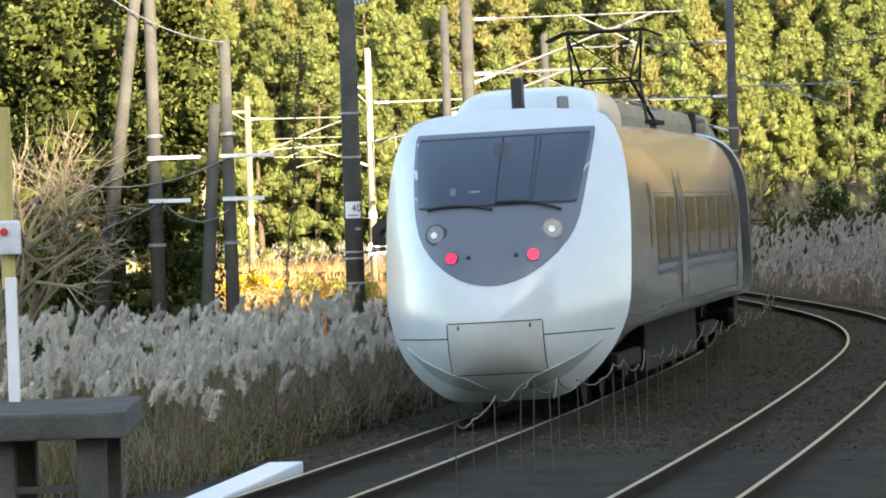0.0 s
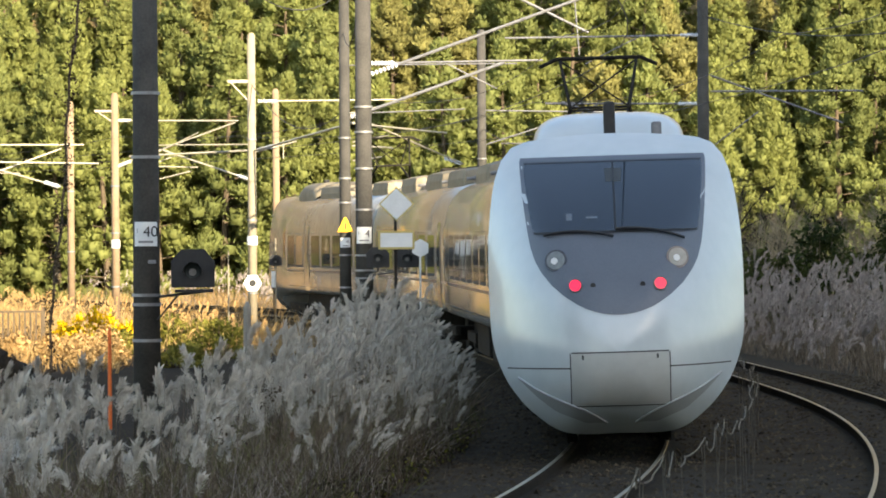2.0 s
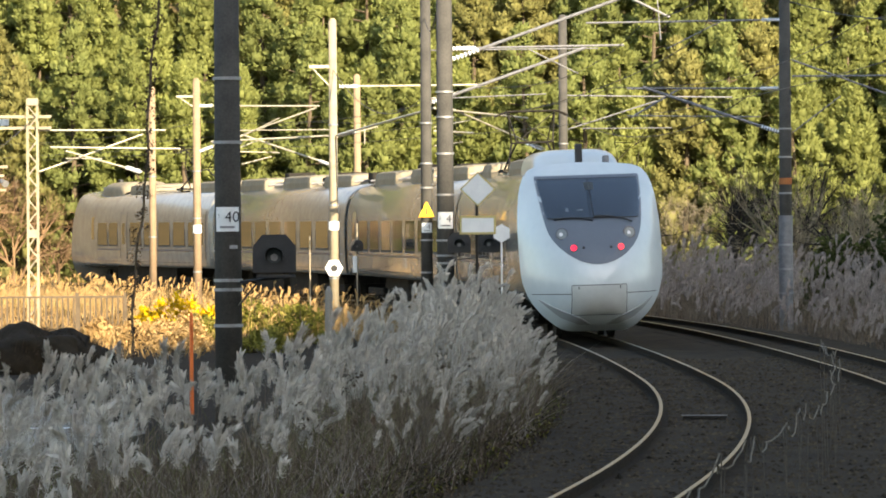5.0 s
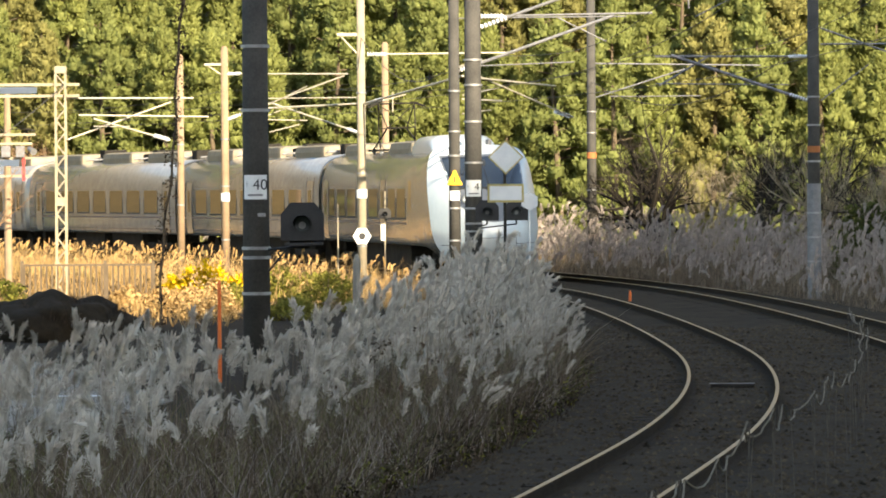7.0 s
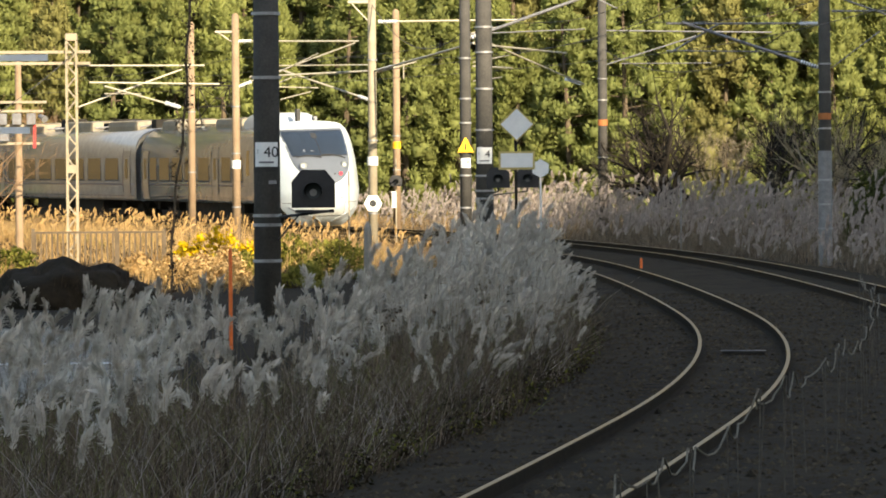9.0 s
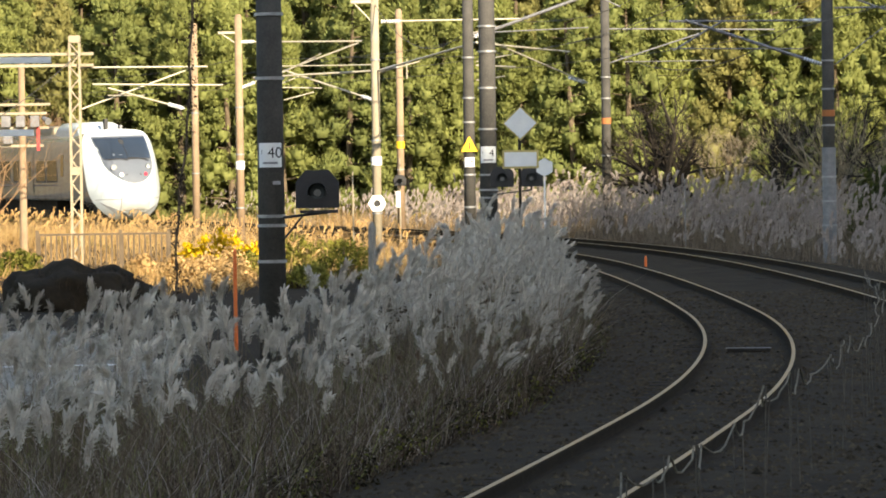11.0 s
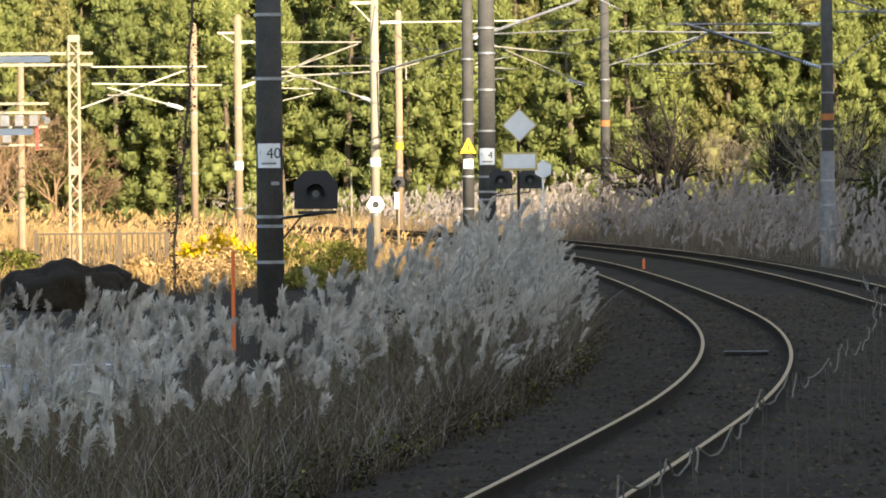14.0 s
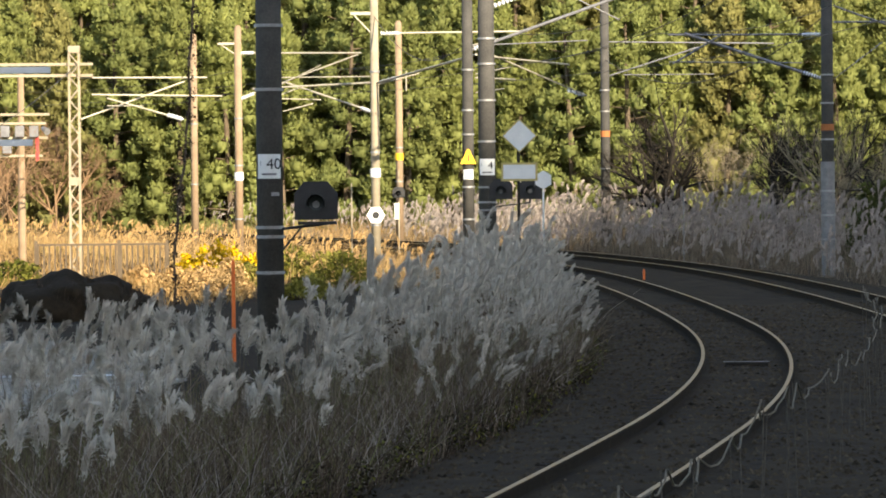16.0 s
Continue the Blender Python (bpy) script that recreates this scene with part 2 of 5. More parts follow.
def box(bm, x0, x1, y0, y1, z0, z1, bevel=0.0, m=None):
    vs = bmesh.ops.create_cube(bm, size=1)["verts"]
    for v in vs:
        v.co = Vector(((x0 + x1) / 2 + v.co.x * (x1 - x0), (y0 + y1) / 2 + v.co.y * (y1 - y0), (z0 + z1) / 2 + v.co.z * (z1 - z0)))
        if m is not None:
            v.co = m @ v.co
    if bevel:
        es = list({e for v in vs for e in v.link_edges})
        bmesh.ops.bevel(bm, geom=es, offset=bevel, segments=2, affect="EDGES", profile=0.6)
    return bm


def tube(bm, a, b, r, r2=None, n=8):
    a, b = Vector(a), Vector(b)
    d = b - a
    vs = bmesh.ops.create_cone(bm, cap_ends=True, segments=n, radius1=r, radius2=r if r2 is None else r2, depth=d.length)["verts"]
    m = Matrix.Translation((a + b) / 2) @ d.to_track_quat("Z", "Y").to_matrix().to_4x4()
    for v in vs:
        v.co = m @ v.co
    return bm


def cable(bm, pts, r, n=5):
    """One connected tube through the points."""
    pts = [Vector(p) for p in pts]
    rings = []
    for i, p in enumerate(pts):
        q = (pts[min(i + 1, len(pts) - 1)] - pts[max(i - 1, 0)]).to_track_quat("Z", "Y")
        rings.append([bm.verts.new(p + q @ Vector((r * math.cos(2 * math.pi * k / n), r * math.sin(2 * math.pi * k / n), 0))) for k in range(n)])
    for a, b in zip(rings, rings[1:]):
        for k in range(n):
            bm.faces.new((a[k - 1], a[k], b[k], b[k - 1]))
    return bm


def disc(bm, c, r, depth, n=20, toward=(0, -1, 0)):
    c, w = Vector(c), Vector(toward)
    return tube(bm, c, c + w * depth, r, r, n)


def plate(bm, outline, y0, y1):
    """A flat plate of the outline (x, z), from y0 to y1."""
    f = [bm.verts.new((x, y0, z)) for x, z in outline]
    b = [bm.verts.new((x, y1, z)) for x, z in outline]
    bm.faces.new(f)
    bm.faces.new(b[::-1])
    for i in range(len(f)):
        bm.faces.new((f[i - 1], b[i - 1], b[i], f[i]))
    bmesh.ops.recalc_face_normals(bm, faces=bm.faces)
    return bm


def numeral(text, size, x, y, z, parent):
    cu = bpy.data.curves.new("numeral", "FONT")
    cu.body, cu.size, cu.extrude, cu.align_x, cu.align_y = text, size, 0.001, "CENTER", "CENTER"
    cu.materials.append(M["ink"])
    ob = new("numeral", cu)
    ob.matrix_world = pose(x, y, z, 90, 0, 0)
    ob.parent = parent
    return ob


def sweep(s0, s1, step, offset, section, name, mat, parent=None, label="", zfun=None):
    """A section (offset to the right, z) carried along the line."""
    st = np.arange(s0, s1 + step / 2, step)
    verts, faces, n = [], [], len(section)
    for s in st:
        for o, z in section:
            x, y, _ = on_line(s, offset + o)
            verts.append((x, y, z))
    for i in range(len(st) - 1):
        for j in range(n):
            k = (j + 1) % n
            faces.append((i * n + j, i * n + k, (i + 1) * n + k, (i + 1) * n + j))
    return mesh_ob(name, verts, faces, mat, parent, label)


def strips(rng, starts, dirs, lengths, widths, bend, segs=3):
    """Many thin bent blades: arrays of starts and unit directions; returns verts and faces."""
    n = len(starts)
    side = np.cross(dirs, rng.normal(size=(n, 3)))
    side /= np.linalg.norm(side, axis=1)[:, None] + 1e-9
    rows = []
    for k in range(segs + 1):
        u = k / segs
        c = starts + dirs * (lengths * u)[:, None] + bend * (lengths * u * u)[:, None]
        w = (widths * (1 - u * 0.9) * 0.5)[:, None] * side
        rows += [c - w, c + w]
    verts = np.stack(rows, axis=1).reshape(-1, 3)
    m = 2 * (segs + 1)
    base = np.arange(n)[:, None] * m
    quads = np.array([[2 * k, 2 * k + 1, 2 * k + 3, 2 * k + 2] for k in range(segs)])
    faces = (base[:, None] + quads[None]).reshape(-1, 4)
    return verts, faces


def quad_mesh(name, verts, faces, mats, index=None, parent=None):
    """A big mesh of quads from arrays."""
    me = bpy.data.meshes.new(name)
    me.vertices.add(len(verts))
    me.vertices.foreach_set("co", np.ascontiguousarray(verts, dtype=np.float32).ravel())
    me.loops.add(faces.size)
    me.loops.foreach_set("vertex_index", np.ascontiguousarray(faces, dtype=np.int32).ravel())
    me.polygons.add(len(faces))
    me.polygons.foreach_set("loop_start", np.arange(0, faces.size, 4, dtype=np.int32))
    for m in mats:
        me.materials.append(M[m])
    if index is not None:
        me.polygons.foreach_set("material_index", np.ascontiguousarray(index, dtype=np.int32))
    me.update(calc_edges=True)
    ob = new(name, me)
    ob.parent = parent
    return ob


# ---- the ground, the slope and the hill behind ----
def ground():
    n = 60
    xs = np.sign(np.linspace(-1, 1, n)) * np.abs(np.linspace(-1, 1, n)) ** 2.5 * 1500
    ys = np.sign(np.linspace(-1, 1, n)) * np.abs(np.linspace(-1, 1, n)) ** 2.5 * 1500 + 80
    verts = [(x, y, -0.32) for y in ys for x in xs]
    faces = [(j * n + i, j * n + i + 1, (j + 1) * n + i + 1, (j + 1) * n + i) for j in range(n - 1) for i in range(n - 1)]
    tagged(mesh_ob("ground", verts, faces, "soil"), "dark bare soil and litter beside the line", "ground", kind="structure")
    # the wooded slope beyond the line
    verts, faces = [], []
    for j, y in enumerate(np.linspace(196, 420, 40)):
        for i, x in enumerate(np.linspace(-160, 160, 60)):
            verts.append((x, y, -0.4 + (y - 196) * 0.62 + 1.5 * noise.noise((x * 0.05, y * 0.05, 3))))
    for j in range(39):
        for i in range(59):
            faces.append((j * 60 + i, j * 60 + i + 1, j * 60 + i + 61, j * 60 + i + 60))
    tagged(mesh_ob("hillside", verts, faces, "leaf_litter", smooth=True), "steep wooded hillside beyond the line", "hillside", kind="structure")
    # an unseen hill added behind the camera, whose shadow lies on the line
    verts, faces = [], []
    for j, u in enumerate(np.linspace(0, 1, 12)):
        for i, x in enumerate(np.linspace(-170, 340, 171)):
            # dips and bumps of the crest set where sun reaches trees, masts and train
            top = SHADE_C + SHADE_X * x + SHADE_Y * 150 + float(np.interp(x, [79, 83, 95, 99, 113, 116, 123, 135, 138, 140, 141.5, 144.4, 145.6, 146.4, 150, 160, 178], [0, -9.0, -9.0, 0, 0, -2.3, -2.3, -2.3, 0, 1.2, 4.2, 6.6, 4.2, 2.8, 2.8, 2.4, 0]))
            y = -75 - 75 * min(1, u * 11 / 9) - (60 if j > 9 else 0)
            z = -0.4 + (max(top, 1) + 0.4) * (min(1, u * 11 / 9) if j <= 9 else 0.6) + (0.8 * noise.noise((x * 0.15, 7, 1)) if j == 9 else 0)
            verts.append((x, y, z))
    for j in range(11):
        for i in range(170):
            faces.append((j * 171 + i, j * 171 + i + 1, j * 171 + i + 172, j * 171 + i + 171))
    tagged(mesh_ob("shade_hill", verts, faces, "hill"), "unseen wooded hill added behind the camera to shade the line", "hill", kind="structure")


# the shadow's upper surface over the place: z = C + X x - Y y
SHADE_C, SHADE_X, SHADE_Y = 23.3, 0.5625, 0.1875
ground()


# ---- the two tracks ----
RAIL = [(-0.0625, -0.15), (0.0625, -0.15), (0.0625, -0.138), (0.012, -0.12), (0.01, -0.045), (0.032, -0.034), (0.032, -0.006),
        (-0.032, -0.006), (-0.032, -0.034), (-0.01, -0.045), (-0.012, -0.12), (-0.0625, -0.138)]


def bed():
    st = np.arange(-70, 300, 1.0)
    across = [(-2.6, -0.30), (-1.9, -0.2), (-1.2, -0.15), (-0.75, -0.128), (-0.5, -0.128), (0.5, -0.128), (0.75, -0.128), (1.2, -0.15), (1.85, -0.18), (2.32, -0.15), (2.82, -0.128), (4.22, -0.128), (4.72, -0.15), (5.6, -0.2), (6.5, -0.30)]
    verts, faces, n = [], [], len(across)
    for s in st:
        for o, z in across:
            x, y, _ = on_line(s, o)
            verts.append((x, y, z + 0.02 * noise.noise((x, y, 2)) + 0.022 * noise.noise((x * 4, y * 1.7, 5))))
    for i in range(len(st) - 1):
        for j in range(n - 1):
            faces.append((i * n + j, i * n + j + 1, (i + 1) * n + j + 1, (i + 1) * n + j))
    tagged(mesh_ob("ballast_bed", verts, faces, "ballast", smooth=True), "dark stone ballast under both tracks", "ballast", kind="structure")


bed()


def track(offset, label):
    x, y, _ = on_line(50, offset)
    tr = tagged(new("railway_track"), label, "track", "curved tracks", "structure")
    for side in (-0.5665, 0.5665):
        rail = sweep(-70, 300, 1.0, offset + side, RAIL, "rail", "rail", tr)
        sweep(-70, 300, 1.0, offset + side, [(-0.023, -0.0055), (0.023, -0.0055), (0.019, 0.0), (-0.019, 0.0)], "running_surface", "rail_top", rail, "polished steel rail top")
    bm = box(bmesh.new(), -1.0, 1.0, -0.11, 0.11, -0.2, -0.136, 0.008)
    first = part("sleeper", bm, "sleeper", tr)
    for k, s in enumerate(np.arange(16, 112, 0.66)):
        x, y, h = on_line(float(s), offset)
        ob = first if k == 0 else new("sleeper", first.data)
        ob.parent = tr
        ob.matrix_basis = pose(x, y, 0, 0, 0, -math.degrees(h))
    return tr


track(0.0, "single curved railway track with polished rails on dark ballast")
track(3.52, "outer curved railway track with rusty rails on dark ballast")


def lineside_stones():
    rng = np.random.default_rng(5)
    n = 26000
    s, o = rng.uniform(18, 85, n), rng.uniform(-2.4, 6.4, n)
    keep = (np.abs(np.abs(o) - 0.5665) > 0.1) & (np.abs(np.abs(o - 3.52) - 0.5665) > 0.1)
    s, o = s[keep], o[keep]
    x, y, h = (np.interp(s, LINE[:, 0], LINE[:, k]) for k in (1, 2, 3))
    c = np.stack([x + o * np.cos(h), y - o * np.sin(h), np.interp(o, [-2.6, -1.9, -1.2, -0.75, 0.75, 1.2, 1.85, 2.32, 2.82, 4.22, 4.72, 5.6, 6.5], [-0.3, -0.2, -0.15, -0.128, -0.128, -0.15, -0.18, -0.15, -0.128, -0.128, -0.15, -0.2, -0.3])], 1)
    r = rng.uniform(0.014, 0.04, len(s)) * np.where(rng.random(len(s)) < 0.04, 1.5, 1.0)
    shape = np.array([(1, 0, 0), (0, 1, 0), (-1, 0, 0), (0, -1, 0), (0, 0, 0.8), (0, 0, -0.6)], float)
    jig = rng.uniform(0.7, 1.25, (len(s), 6, 1))
    verts = (c[:, None] + shape[None] * r[:, None, None] * jig).reshape(-1, 3)
    q = np.array([[0, 1, 4, 4], [1, 2, 4, 4], [2, 3, 4, 4], [3, 0, 4, 4]])
    me = bpy.data.meshes.new("loose_ballast")
    base = np.arange(len(s))[:, None, None] * 6
    tris = (base + q[None, :, :3]).reshape(-1, 3)
    me.from_pydata(verts.tolist(), [], tris.tolist())
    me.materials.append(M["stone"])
    tagged(new("loose_ballast", me), "loose grey ballast stones on the track bed", "ballast", kind="stuff")


lineside_stones()

# a board laid between the rails
x, y, h = on_line(59.0)
board = thing("timber_board", x, y, -0.12, "dark flat timber lying between the rails", "timber", turn=-math.degrees(h))
part("plank", box(bmesh.new(), -0.28, 0.28, -0.12, 0.12, 0.0, 0.04, 0.01), "under", board)
part("strap", box(bmesh.new(), -0.3, 0.3, -0.03, 0.03, 0.041, 0.05), "grey_pipe", board)


def rope_fence():
    f = thing("rope_fence", 0, 0, 0, "sagging pale rope on thin rusty rods between the tracks", "fence")
    rng = random.Random(4)
    tops = []
    s = 10.0
    while s < 62:
        x, y, _ = on_line(s, 1.62 + rng.uniform(-0.05, 0.05))
        top = 0.72 + rng.uniform(-0.1, 0.12)
        bm = tube(bmesh.new(), (x, y, -0.22), (x + rng.uniform(-0.05, 0.05), y, top), 0.0055, 0.005, 6)
        part("rod", bm, "rod", f)
        tops.append(Vector((x, y, top)))
        s += rng.choice((0.75, 1.0, 1.0, 1.3, 1.6))
    for a, b in zip(tops, tops[1:]):
        sag = rng.uniform(0.03, 0.15)
        bm = cable(bmesh.new(), [a.lerp(b, k / 6) - Vector((rng.uniform(-0.01, 0.01), 0, sag * 4 * k / 6 * (1 - k / 6))) for k in range(7)], 0.0075)
        part("rope", bm, "rope", f)


rope_fence()


# ---- masts ----
def mast(name, x, y, z0, height, r, mat, label, group, bands=(), lower=None):
    m = thing(name, x, y, z0, label, "mast", group)
    part("pole", tube(bmesh.new(), (0, 0, 0), (0, 0, height), r * 1.06, r * 0.9, 20), mat, m, smooth=True)
    for z in bands:
        part("band", tube(bmesh.new(), (0, 0, z - z0 - 0.022), (0, 0, z - z0 + 0.022), r * 1.05 + 0.012, r * 1.05 + 0.012, 20), "band", m, "galvanised strap round the mast")
    part("cap", tube(bmesh.new(), (0, 0, height), (0, 0, height + 0.08), r * 0.92, r * 0.5, 16), mat, m)
    if lower:
        part("sleeve", tube(bmesh.new(), (0, 0, 0), (0, 0, lower - z0), r * 1.1 + 0.006, r * 1.1 + 0.006, 20), "grey_pipe", m, "pale grey protective sleeve")
    return m


def number_plate(m, r, z, w, h, text):
    """A white plate bent round the mast, with its black numeral and small lines of writing as bars."""
    bm = bmesh.new()
    n, span = 10, w / r / 2
    for k in range(n):
        a0, a1 = -span + 2 * span * k / n, -span + 2 * span * (k + 1) / n
        c = [bm.verts.new(((r + 0.012) * math.sin(a), -(r + 0.012) * math.cos(a), zz)) for a, zz in ((a0, z - h / 2), (a1, z - h / 2), (a1, z + h / 2), (a0, z + h / 2))]
        bm.faces.new(c)
    p = part("number_plate", bm, "white", m, "white enamel number plate with black writing")
    bm = bmesh.new()
    box(bm, -w * 0.36, -w * 0.27, -r * 0.8, -r * 0.8 - 0.012, z + h * 0.04, z + h * 0.22)
    part("small_writing", bm, "grey_pipe", p)
    part("small_writing", box(bmesh.new(), -w * 0.3, w * 0.3, -r - 0.018, -r - 0.013, z - h * 0.36, z - h * 0.28), "grey_pipe", p)
    numeral(text, h * 0.62, w * 0.2, -r - 0.02, z + h * 0.08, p)


def signal(name, x, y, z, size, label, parent_bracket=None, tilt=0.0):
    """A signal lamp: an octagonal black board, a hooded lens and its bracket."""
    s = thing(name, x, y, z, label, "signal", "lineside signals", tilt)
    k = size / 2
    part("backboard", plate(bmesh.new(), [(-k, -0.9 * k), (k, -0.9 * k), (k, 0.3 * k), (0.55 * k, 0.85 * k), (-0.55 * k, 0.85 * k), (-k, 0.3 * k)], 0.0, 0.03), "ink", s)
    part("housing", box(bmesh.new(), -0.5 * k, 0.5 * k, 0.03, 0.25, -0.7 * k, 0.6 * k, 0.02), "ink", s)
    bm = bmesh.new()
    for i in range(14):
        a0, a1 = radians(-20 + 220 * i / 14), radians(-20 + 220 * (i + 1) / 14)
        q = [bm.verts.new((0.42 * k * math.cos(a), yy, 0.42 * k * math.sin(a) - 0.15 * k)) for a, yy in ((a0, 0), (a1, 0), (a1, -0.22), (a0, -0.22))]
        bm.faces.new(q)
    part("hood", bm, "ink", s)
    lens = part("lens", disc(bmesh.new(), (0, 0.0, -0.15 * k), 0.33 * k, 0.02), "signal_glass", s, "unlit round grey lens")
    part("bulb_ring", disc(bmesh.new(), (0, -0.02, -0.2 * k), 0.17 * k, 0.012), "band", lens)
    return s


def cantilever(name, label, tubes, mat="pipe", insulators=(), group="overhead line brackets"):
    """Pipes that carry the overhead line: (a, b, radius) each, and ribbed insulators (a, b)."""
    x, y, z = tubes[0][0]
    c = thing(name, x, y, z, label, "bracket", group)
    o = Vector((x, y, z))
    for a, b, r in tubes:
        part("pipe", tube(bmesh.new(), Vector(a) - o, Vector(b) - o, r, r, 8), mat, c)
    for a, b in insulators:
        a, b = Vector(a) - o, Vector(b) - o
        bm = bmesh.new()
        n = 7
        for i in range(n):
            p, q = a.lerp(b, i / n), a.lerp(b, (i + 0.55) / n)
            tube(bm, p, q, 0.058, 0.04, 10)
        tube(bm, a, b, 0.03, 0.03, 8)
        part("insulator", bm, "insulator", c, "pale ribbed insulator")
    return c


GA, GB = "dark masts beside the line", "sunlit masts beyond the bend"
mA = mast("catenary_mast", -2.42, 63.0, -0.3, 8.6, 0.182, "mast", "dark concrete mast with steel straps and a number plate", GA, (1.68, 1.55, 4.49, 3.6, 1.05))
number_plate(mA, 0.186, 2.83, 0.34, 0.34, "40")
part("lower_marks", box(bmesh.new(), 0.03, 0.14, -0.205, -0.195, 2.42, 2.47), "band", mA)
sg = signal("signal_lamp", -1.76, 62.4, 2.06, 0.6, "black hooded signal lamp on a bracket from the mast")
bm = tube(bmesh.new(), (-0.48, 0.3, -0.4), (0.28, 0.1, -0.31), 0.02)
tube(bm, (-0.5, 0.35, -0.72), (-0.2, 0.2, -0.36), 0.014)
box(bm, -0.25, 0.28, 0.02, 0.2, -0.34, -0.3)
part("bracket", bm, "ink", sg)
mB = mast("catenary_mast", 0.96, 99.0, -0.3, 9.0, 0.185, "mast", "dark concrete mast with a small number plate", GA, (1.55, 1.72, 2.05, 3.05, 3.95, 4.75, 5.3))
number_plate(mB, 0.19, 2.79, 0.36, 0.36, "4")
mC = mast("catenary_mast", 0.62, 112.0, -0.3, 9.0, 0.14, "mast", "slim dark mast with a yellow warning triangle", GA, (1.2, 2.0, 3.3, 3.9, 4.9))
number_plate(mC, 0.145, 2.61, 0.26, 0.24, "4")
tri = part("warning_sign", plate(bmesh.new(), [(-0.2, 2.87), (0.2, 2.87), (0.02, 3.24), (-0.02, 3.24)], -0.185, -0.17), "yellow", mC, "yellow triangular warning sign")
part("mark", box(bmesh.new(), -0.015, 0.015, -0.19, -0.186, 2.93, 3.1), "ink", tri)
for dx, k in ((1.23, 0.5), (1.86, 0.5)):
    s2 = signal("signal_lamp", dx, 97.0, 2.02, k, "black hooded signal lamp beside the dark mast")
    bm = tube(bmesh.new(), (0, 0.2, -0.3), (0, 0.2, 0.1), 0.02)
    tube(bm, (0, 0.2, -0.3), (0.96 - dx, 2.0, -0.42), 0.015)
    part("bracket", bm, "ink", s2)
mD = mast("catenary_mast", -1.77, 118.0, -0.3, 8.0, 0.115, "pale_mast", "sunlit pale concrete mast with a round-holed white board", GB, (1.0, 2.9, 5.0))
hexa = lambda r, cz, turn=0: [(r * math.cos(radians(60 * i + turn)), cz + r * math.sin(radians(60 * i + turn))) for i in range(6)]
hb = part("hexagon_board", plate(bmesh.new(), hexa(0.24, 1.56), -0.17, -0.15), "white", mD, "white hexagonal board with a black spot")
part("spot", disc(bmesh.new(), (0, -0.171, 1.56), 0.09, 0.006), "ink", hb)
part("white_band", tube(bmesh.new(), (0, 0, 2.55), (0, 0, 2.78), 0.14, 0.14, 16), "white", mD)
part("head", box(bmesh.new(), -0.62, 0.1, -0.05, 0.05, 6.78, 6.86), "pipe", mD)
part("head_stay", tube(bmesh.new(), (-0.55, 0, 6.8), (-0.08, 0, 6.3), 0.02), "pipe", mD)
mE = mast("catenary_mast", -1.55, 160.0, -0.3, 7.9, 0.13, "brown_mast", "slim sunlit brown mast with a yellow band", GB, (2.0, 3.2))
part("yellow_band", tube(bmesh.new(), (0, 0, 3.05), (0, 0, 3.3), 0.145, 0.145, 16), "yellow", mE)
se = signal("signal_lamp", -1.23, 124.0, 1.82, 0.34, "small dark signal lamp on a white post")
part("post", tube(bmesh.new(), (0, 0.2, -2.1), (0, 0.2, 0.6), 0.022), "pale_mast", se)
part("box", box(bmesh.new(), -0.12, 0.0, 0.1, 0.3, -0.75, -0.3, 0.02), "white", se)
mF = mast("catenary_mast", -6.1, 135.0, -0.3, 7.0, 0.12, "brown_mast", "sunlit brown mast with a short arm", GB, (1.0, 2.6, 4.0))
part("white_band", tube(bmesh.new(), (0, 0, 2.45), (0, 0, 2.7), 0.135, 0.135, 16), "white", mF)
part("head", box(bmesh.new(), -0.6, 0.1, -0.05, 0.05, 6.5, 6.57), "pipe", mF)
part("head_stay", tube(bmesh.new(), (-0.5, 0, 6.5), (-0.06, 0, 6.2), 0.02), "pipe", mF)
mast("catenary_mast", -8.25, 150.0, -0.3, 7.2, 0.12, "brown_mast", "plain sunlit brown mast", GB, (2.0, 4.0))
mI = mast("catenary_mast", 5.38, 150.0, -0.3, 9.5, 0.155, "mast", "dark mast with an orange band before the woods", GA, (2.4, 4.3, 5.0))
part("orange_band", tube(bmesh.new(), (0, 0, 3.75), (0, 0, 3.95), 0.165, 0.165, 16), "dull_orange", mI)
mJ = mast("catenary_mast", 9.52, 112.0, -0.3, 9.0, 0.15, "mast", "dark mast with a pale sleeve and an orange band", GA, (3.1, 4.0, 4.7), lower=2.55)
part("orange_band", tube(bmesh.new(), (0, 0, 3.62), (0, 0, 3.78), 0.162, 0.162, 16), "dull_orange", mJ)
for dz in (0.9, 1.5, 2.1):
    part("strap", tube(bmesh.new(), (0, 0, dz), (0, 0, dz + 0.05), 0.185, 0.185, 16), "band", mJ)


